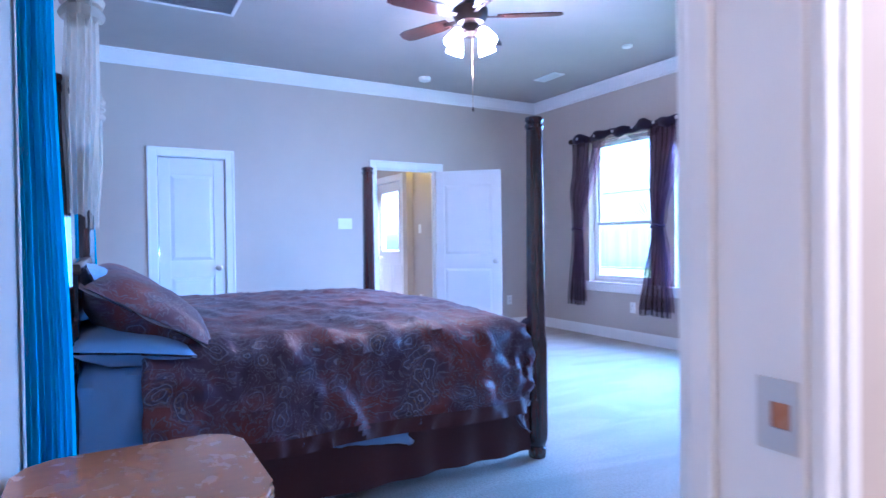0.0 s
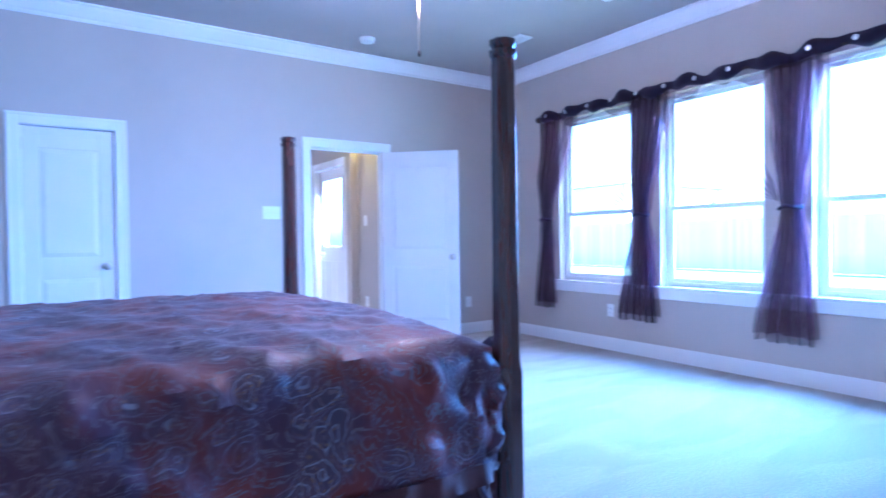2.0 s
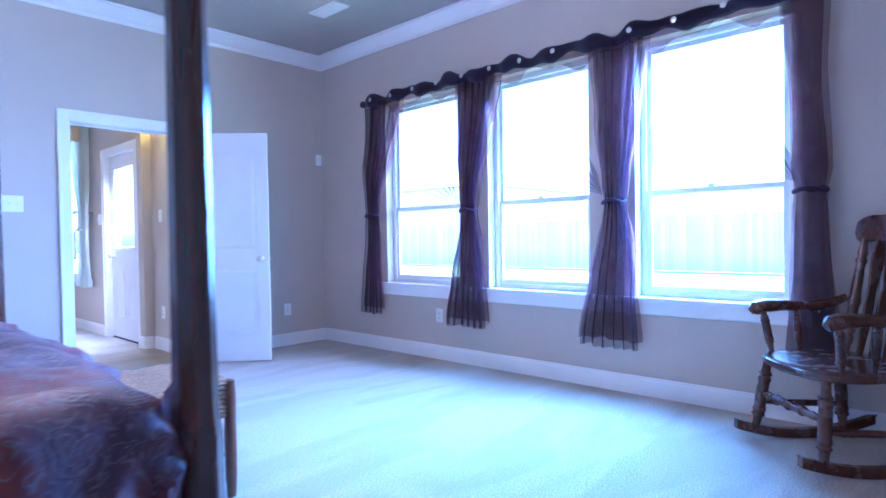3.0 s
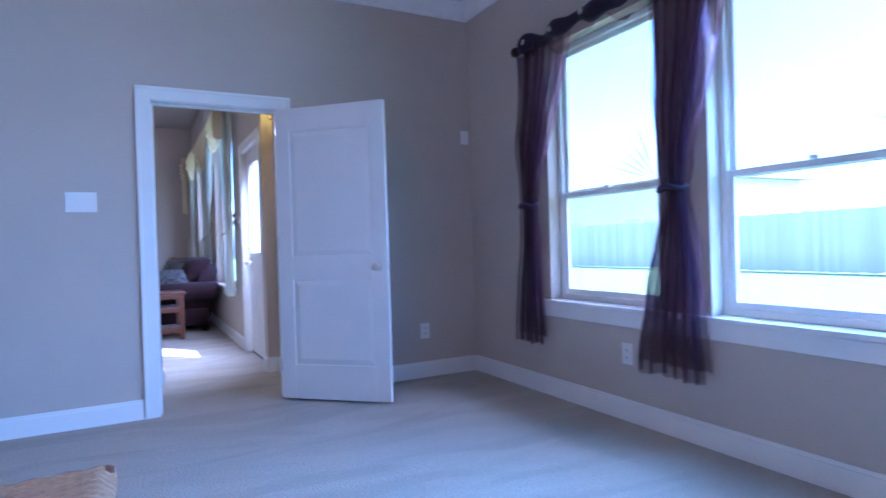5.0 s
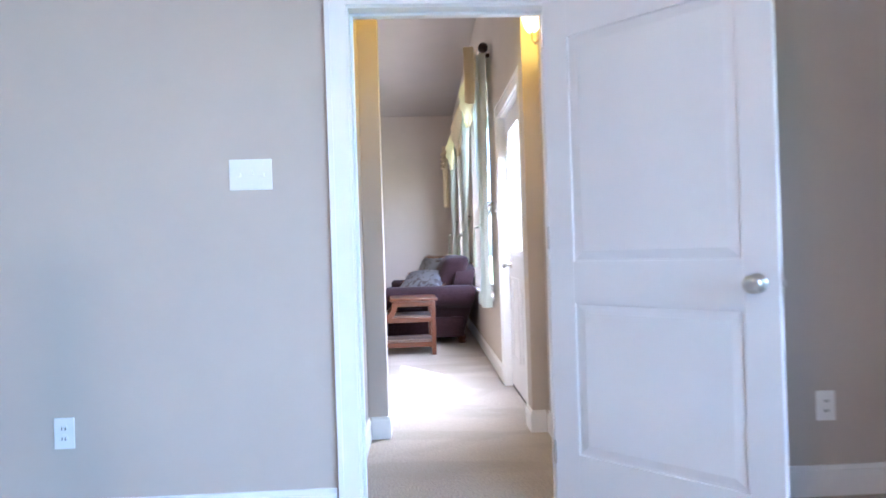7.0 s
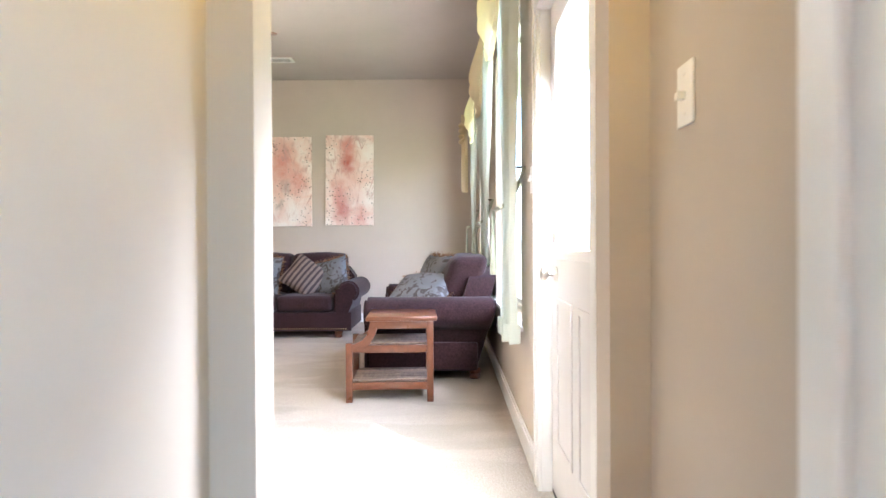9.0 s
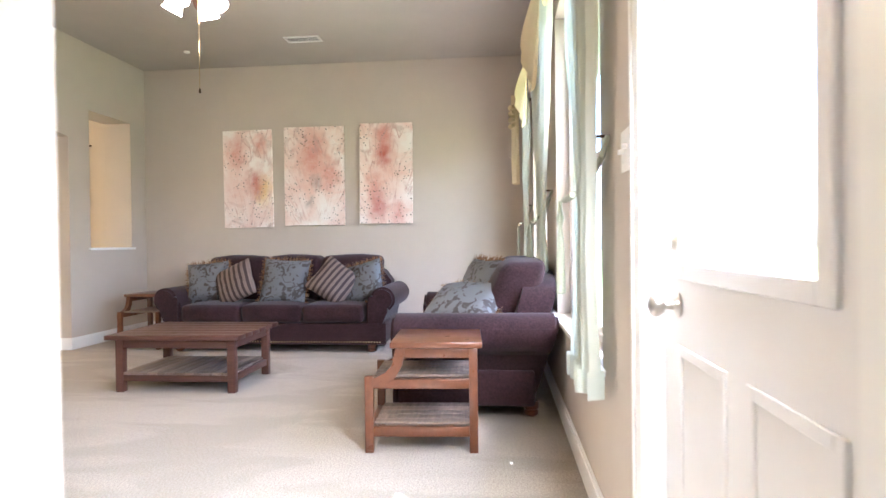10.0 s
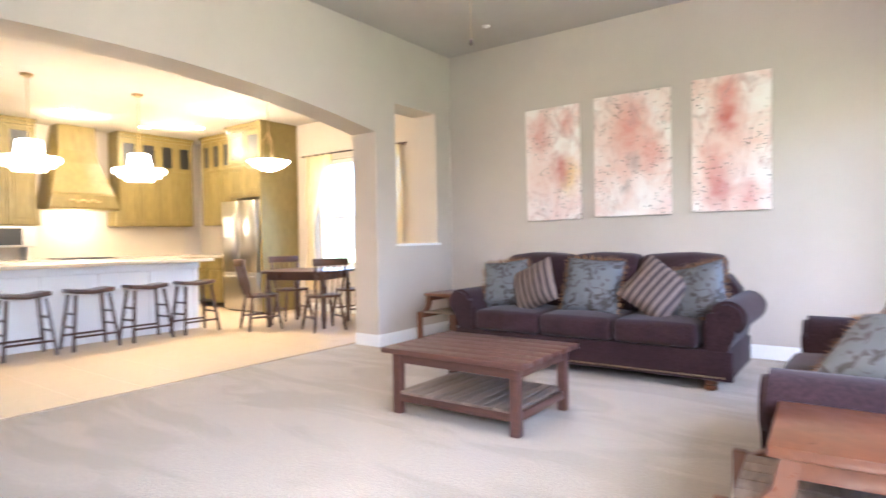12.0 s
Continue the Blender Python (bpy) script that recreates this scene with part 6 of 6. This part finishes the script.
UL = "olive-brown wall cabinet with small glazed doors above"
for a, b in ((8.0, 8.8), (8.8, 9.55), (9.55, 10.36), (11.56, 12.25), (12.25, 12.9)):
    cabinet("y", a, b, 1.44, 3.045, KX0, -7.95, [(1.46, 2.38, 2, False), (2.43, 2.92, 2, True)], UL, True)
    cabinet("y", a, b, 0.10, 0.88, KX0, -7.68, [(0.12, 0.66, 2, False), (0.69, 0.86, 2, False)], "olive-brown base cabinet with doors and drawers")
for a, b in ((-7.62, -7.02), (-7.02, -6.42)):
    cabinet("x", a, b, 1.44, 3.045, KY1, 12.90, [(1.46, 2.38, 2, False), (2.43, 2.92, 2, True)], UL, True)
    cabinet("x", a, b, 0.10, 0.88, KY1, 12.63, [(0.12, 0.66, 2, False), (0.69, 0.86, 2, False)], "olive-brown base cabinet with doors and drawers")
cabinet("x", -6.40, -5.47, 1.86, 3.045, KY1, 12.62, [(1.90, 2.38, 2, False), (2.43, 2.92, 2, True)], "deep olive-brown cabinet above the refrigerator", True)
single("side_panel", B(((-5.465, 12.52, 0.0), (-5.41, KY1 - 0.001, 3.045)), r=0.003), CABINET, "tall olive-brown panel beside the refrigerator", "cabinet panel", False)
single("countertop", B(((KX0, 7.9, 0.881), (-7.64, 10.55, 0.92)), r=0.004), GRANITE, "pale granite counter on the base cabinets", "countertop", False)
single("countertop", B(((KX0, 11.36, 0.881), (-7.64, 12.90, 0.92)), ((-7.64, 12.60, 0.881), (-6.42, KY1, 0.92)), r=0.004), GRANITE, "pale granite counter turning the corner", "countertop", False)
structure("backsplash", B(((KX0, 7.9, 0.921), (KX0 + 0.012, 12.9, 1.439)), ((-8.28, KY1 - 0.012, 0.921), (-6.42, KY1, 1.439))), GRANITE, "pale stone backsplash")

hd = thing("range_hood", "tapered olive-brown wooden range hood", "range hood", (KX0, 10.96, 1.70))
bm = bmesh.new()
prism(bm, [(0.0, 0.0), (0.52, 0.0), (0.54, 0.03), (0.54, 0.22), (0.50, 0.26), (0.34, 0.75), (0.30, 0.95), (0.30, 1.345), (0.0, 1.345)], "y", -0.38, 0.38)
for v in bm.verts:
    if v.co.z > 0.2:
        k = min(1, (v.co.z - 0.2) / 0.7)
        v.co.y *= 1 + 0.25 * (1 - k) - 0.28 * k
    else:
        v.co.y *= 1.36
part("body", bm, CABINET, hd, smooth=False)
bm = bmesh.new()
tube(bm, [(0.555, -0.22 + 0.44 * k / 16, 0.13 + 0.02 * math.sin(k * 1.2)) for k in range(17)], 0.014, 8)
part("carved_trim", bm, BRASS, hd, "gilded carved trim")
for s_ in (-1, 1):
    part("corbel", B(((0.0, s_ * 0.60 - 0.05, -0.26), (0.34, s_ * 0.60 + 0.05, 0.0)), r=0.02), CABINET, hd)
rg = thing("range", "stainless steel kitchen range under the hood", "range", (KX0, 10.955, 0))
part("body", B(((0.0, -0.385, 0.02), (0.64, 0.385, 0.91)), r=0.006), STEEL, rg, smooth=False)
part("cooktop", B(((0.02, -0.37, 0.911), (0.62, 0.37, 0.935)), r=0.005), BLACK, rg, "black cooktop", False)
part("oven_door", B(((0.641, -0.36, 0.18), (0.67, 0.36, 0.74)), r=0.006), BLACK, rg, "dark oven door", False)
mw = thing("microwave", "stainless microwave under the wall cabinet", "microwave", (KX0, 9.95, 1.12))
part("body", B(((0.0, -0.36, 0.0), (0.42, 0.36, 0.31)), r=0.01), STEEL, mw, smooth=False)
part("door", B(((0.421, -0.34, 0.03), (0.435, 0.18, 0.28)), r=0.005), BLACK, mw, "black pane painted as the unlit cabinet inside door", False)
part("bracket", B(((0.02, -0.3, -0.199), (0.3, -0.27, 0.0)), ((0.02, 0.27, -0.199), (0.3, 0.3, 0.0))), STEEL, mw, smooth=False)
cm = thing("coffee_maker", "black coffee maker on the counter", "coffee maker", (-6.72, 12.95, 0.92), 180)
part("base", B(((-0.09, -0.12, 0.0), (0.09, 0.12, 0.03)), r=0.008), BLACK, cm)
part("tank", B(((-0.09, 0.02, 0.03), (0.09, 0.12, 0.32)), r=0.012), BLACK, cm)
part("head", B(((-0.09, -0.12, 0.24), (0.09, 0.03, 0.33)), r=0.012), BLACK, cm)

fr = thing("refrigerator", "stainless steel french-door refrigerator", "refrigerator", (-5.935, 12.83, 0))
part("body", B(((-0.45, -0.30, 0.03), (0.45, 0.38, 1.80)), r=0.008), STEEL, fr, smooth=False)
for s_ in (-1, 1):
    d = part("door", B(((0.004 if s_ > 0 else -0.45, -0.37, 0.66), (0.45 if s_ > 0 else -0.004, -0.305, 1.80)), r=0.012), STEEL, fr)
    bm = bmesh.new()
    tube(bm, [(s_ * 0.05, -0.37, 0.80), (s_ * 0.05, -0.42, 0.84), (s_ * 0.05, -0.425, 1.2), (s_ * 0.05, -0.42, 1.56), (s_ * 0.05, -0.37, 1.60)], 0.012)
    part("handle", bm, STEEL, d)
d = part("freezer_drawer", B(((-0.45, -0.37, 0.06), (0.45, -0.305, 0.65)), r=0.012), STEEL, fr)
bm = bmesh.new()
tube(bm, [(-0.38, -0.37, 0.59), (-0.34, -0.42, 0.59), (0.34, -0.42, 0.59), (0.38, -0.37, 0.59)], 0.012)
part("handle", bm, STEEL, d)
part("kickplate", B(((-0.43, -0.28, 0.0), (0.43, 0.3, 0.03))), BLACK, fr, "", False)
part("note", B(((-0.40, -0.375, 1.22), (-0.20, -0.3705, 1.55))), PLATE, d, "white paper note", False)

isl = thing("kitchen_island", "long white panelled kitchen island with a pale granite top", "island", (-5.42, 9.35, 0))
part("body", B(((-0.45, -1.80, 0.0), (0.45, 1.80, 0.895)), r=0.003), ISLANDW, isl, smooth=False)
part("worktop", B(((-0.52, -1.87, 0.896), (0.74, 1.87, 0.936)), r=0.006), GRANITE, isl, smooth=False)
part("cornice", B(((0.451, -1.80, 0.80), (0.50, 1.80, 0.895)), r=0.01), ISLANDW, isl)
part("plinth", B(((0.451, -1.80, 0.0), (0.47, 1.80, 0.11)), r=0.004), ISLANDW, isl, smooth=False)
for i in range(7):
    y = -1.80 + 0.59 * i
    part("pilaster", B(((0.451, y, 0.11), (0.47, min(1.80, y + 0.07), 0.80)), r=0.003), ISLANDW, isl, smooth=False)


def bar_stool(x, y):
    s = thing("bar_stool", "brown wooden saddle-seat bar stool at the island", "stool", (x, y, 0), 90, "bar stools along the island")
    bm = bmesh.new()
    box(bm, (-0.22, -0.13, 0.60), (0.22, 0.13, 0.645), 0.014, 3)
    bmesh.ops.subdivide_edges(bm, edges=bm.edges[:], cuts=1, use_grid_fill=True)
    for v in bm.verts:
        v.co.z += 0.025 * (v.co.x / 0.22) ** 2
    part("seat", bm, KTABLE, s)
    for sx in (-1, 1):
        for sy in (-1, 1):
            bm = bmesh.new()
            tube(bm, [(sx * 0.235, sy * 0.17, 0.0), (sx * 0.17, sy * 0.095, 0.60)], 0.019, 4)
            part("leg", bm, KTABLE, s, smooth=False)
    for sy in (-1, 1):
        bm = bmesh.new()
        tube(bm, [(-0.215, sy * 0.15, 0.16), (0.215, sy * 0.15, 0.16)], 0.013, 6)
        part("footrest", bm, KTABLE, s)
    for sx in (-1, 1):
        for z in (0.26, 0.40):
            bm = bmesh.new()
            tube(bm, [(sx * (0.235 - 0.11 * z), -0.13, z), (sx * (0.235 - 0.11 * z), 0.13, z)], 0.012, 6)
            part("stretcher", bm, KTABLE, s)
    return s


st0 = bar_stool(-4.66, 10.92)
for k in (1, 2, 3):
    copy_thing(st0, pose(-4.66, 10.92 - 0.62 * k, 0, 0, 0, 90))


def pendant(x, y, zb, bowl, label):
    p = thing("pendant_lamp", label, "pendant lamp", (x, y, zb))
    top = KZ - zb
    bm = bmesh.new()
    lathe(bm, [(0.06, top - 0.03), (0.06, top - 0.001)])
    part("canopy", bm, BRASS, p)
    bm = bmesh.new()
    tube(bm, [(0, 0, 0.36), (0, 0, top - 0.02)], 0.006, 6)
    part("stem", bm, BRASS, p)
    if bowl:
        for k in range(3):
            a = radians(120 * k)
            bm = bmesh.new()
            tube(bm, [(0.0, 0, 0.52), (0.07 * math.cos(a), 0.07 * math.sin(a), 0.40), (0.075 * math.cos(a), 0.075 * math.sin(a), 0.22), (0.03 * math.cos(a), 0.03 * math.sin(a), 0.08)], 0.008, 6)
            part("scroll_arm", bm, BRASS, p)
        bm = bmesh.new()
        lathe(bm, [(0.02, 0.0), (0.10, 0.02), (0.20, 0.07), (0.27, 0.13), (0.26, 0.14), (0.18, 0.09), (0.03, 0.03)], seg=28)
        part("bowl", bm, CRYSTAL, p, "lit frosted glass bowl")
    else:
        bm = bmesh.new()
        lathe(bm, [(0.09, 0.34), (0.12, 0.33), (0.15, 0.15), (0.14, 0.14), (0.09, 0.31)], seg=20)
        part("shade", bm, CRYSTAL, p, "lit glass shade")
        for ring_r, z, count in ((0.29, 0.10, 24), (0.23, 0.05, 20), (0.15, 0.0, 14)):
            bm = bmesh.new()
            tube(bm, [(ring_r * math.cos(k * math.pi / 12), ring_r * math.sin(k * math.pi / 12), z + 0.05) for k in range(25)], 0.007, 6)
            part("crystal_ring", bm, BRASS, p)
            for k in range(count):
                a = 2 * math.pi * k / count
                bm = bmesh.new()
                lathe(bm, [(0.004, 0.05), (0.022, 0.03), (0.019, 0.0), (0.003, -0.018)], Matrix.Translation((ring_r * math.cos(a), ring_r * math.sin(a), z)), 6)
                part("crystal", bm, CRYSTAL, p)
    return p


pendant(-5.30, 9.37, 1.98, False, "lit crystal pendant over the island")
pendant(-5.30, 10.59, 1.95, False, "lit crystal pendant over the island")
pendant(-4.08, 11.66, 2.05, True, "lit glass bowl pendant over the breakfast table")
for x, y in ((-7.3, 11.7), (-6.75, 12.3), (-5.55, 12.1), (-6.9, 10.4), (-6.6, 9.0)):
    bm = bmesh.new()
    lathe(bm, [(0.085, -0.006), (0.10, -0.004), (0.10, -0.0005)], seg=24)
    rl = single("recessed_light", bm, TRIM, "lit round recessed ceiling light", "ceiling light", loc=(x, y, KZ))
    bm = bmesh.new()
    lathe(bm, [(0.075, -0.0085), (0.078, -0.0062)], seg=24)
    part("lens", bm, CANLIGHT, rl, "glowing lens")

# breakfast table and chairs
TX, TY = -3.88, 12.12
tb = thing("breakfast_table", "dark wooden breakfast table with turned legs", "table", (TX, TY, 0), 20)
bm = bmesh.new()
prism(bm, [(0.55 * math.copysign(abs(math.cos(2 * math.pi * k / 40)) ** 0.5, math.cos(2 * math.pi * k / 40)), 0.50 * math.copysign(abs(math.sin(2 * math.pi * k / 40)) ** 0.5, math.sin(2 * math.pi * k / 40))) for k in range(40)], "z", 0.72, 0.75)
part("tabletop", bm, KTABLE, tb)
part("apron", B(((-0.42, -0.38, 0.63), (0.42, 0.38, 0.719)), r=0.004), KTABLE, tb, smooth=False)
for sx in (-1, 1):
    for sy in (-1, 1):
        part("leg", turned((sx * 0.40, sy * 0.36, 0.0), (sx * 0.40, sy * 0.36, 0.66), 0.034), KTABLE, tb)


def dining_chair(x, y, rz):
    c = thing("dining_chair", "dark wooden spindle-back chair at the breakfast table", "chair", (x, y, 0), rz, "chairs round the breakfast table")
    bm = bmesh.new()
    prism(bm, [(0.21 * math.copysign(abs(math.cos(2 * math.pi * k / 28)) ** 0.6, math.cos(2 * math.pi * k / 28)), 0.20 * math.copysign(abs(math.sin(2 * math.pi * k / 28)) ** 0.6, math.sin(2 * math.pi * k / 28))) for k in range(28)], "z", 0.43, 0.46)
    part("seat", bm, KTABLE, c)
    for sx in (-1, 1):
        for sy in (-1, 1):
            part("leg", turned((sx * 0.21, sy * 0.21, 0.0), (sx * 0.15, sy * 0.15, 0.43), 0.02), KTABLE, c)
        part("stretcher", turned((sx * 0.185, -0.185, 0.18), (sx * 0.185, 0.185, 0.18), 0.013), KTABLE, c)
        part("back_post", turned((sx * 0.17, 0.17, 0.46), (sx * 0.20, 0.27, 0.88), 0.017), KTABLE, c)
    for k in range(4):
        x0 = -0.105 + 0.07 * k
        bm = bmesh.new()
        tube(bm, [(x0, 0.175, 0.46), (x0 * 1.15, 0.265, 0.86)], 0.009, 6)
        part("spindle", bm, KTABLE, c)
    bm = bmesh.new()
    box(bm, (-0.235, 0.255, 0.83), (0.235, 0.28, 0.92), 0.008, 2)
    part("crest_rail", bm, KTABLE, c)
    return c


ch0 = dining_chair(TX - 0.25, TY - 0.60, 160)
for dx, dy, rz in ((0.55, -0.25, 250), (0.18, 0.62, 345), (-0.62, 0.22, 75)):
    copy_thing(ch0, pose(TX + dx, TY + dy, 0, 0, 0, rz))

# nook curtains
kr = thing("curtain_rod", "dark curtain rod at the breakfast nook window", "curtain rod", (-4.1, KY1 - 0.08, 2.50))
bm = bmesh.new()
tube(bm, [(-1.1, 0, 0), (1.1, 0, 0)], 0.012)
part("rod", bm, BRONZE, kr)
for s_ in (-1, 1):
    part("bracket", B(((s_ * 1.0 - 0.01, 0.0, -0.02), (s_ * 1.0 + 0.01, 0.079, 0.0))), BRONZE, kr, "", False)
for top, tie, ht in ((-4.80, -5.02, 0.28), (-3.30, -3.16, 0.16)):
    c = thing("curtain", "pale sheer curtain tied aside at the breakfast nook window", "curtain", (tie, KY1 - 0.08, 0))
    curtain("panel", "", lambda x, off, tie=tie: (x - tie, -off), 0.35, 2.50, lerp_table([(0.35, tie), (1.3, tie), (2.5, top)]), lerp_table([(0.35, 0.14), (1.2, 0.05), (1.35, 0.06), (2.0, ht * 0.8), (2.5, ht)]), 4, 0.03, CREAM, c, None, 3, 50, 30)

# kitchen floor tiles
tile_me = mesh("tile", B(((0.002, 0.002, 0.006), (0.448, 0.448, 0.012))), TILE)
slab = bpy.data.objects["kitchen_slab"]
for i in range(12):
    for j in range(15):
        ob = new("tile", tile_me)
        ob.parent = slab
        ob.location = (-2.782 - 0.45 * i, 6.40 + 0.45 * j, 0)
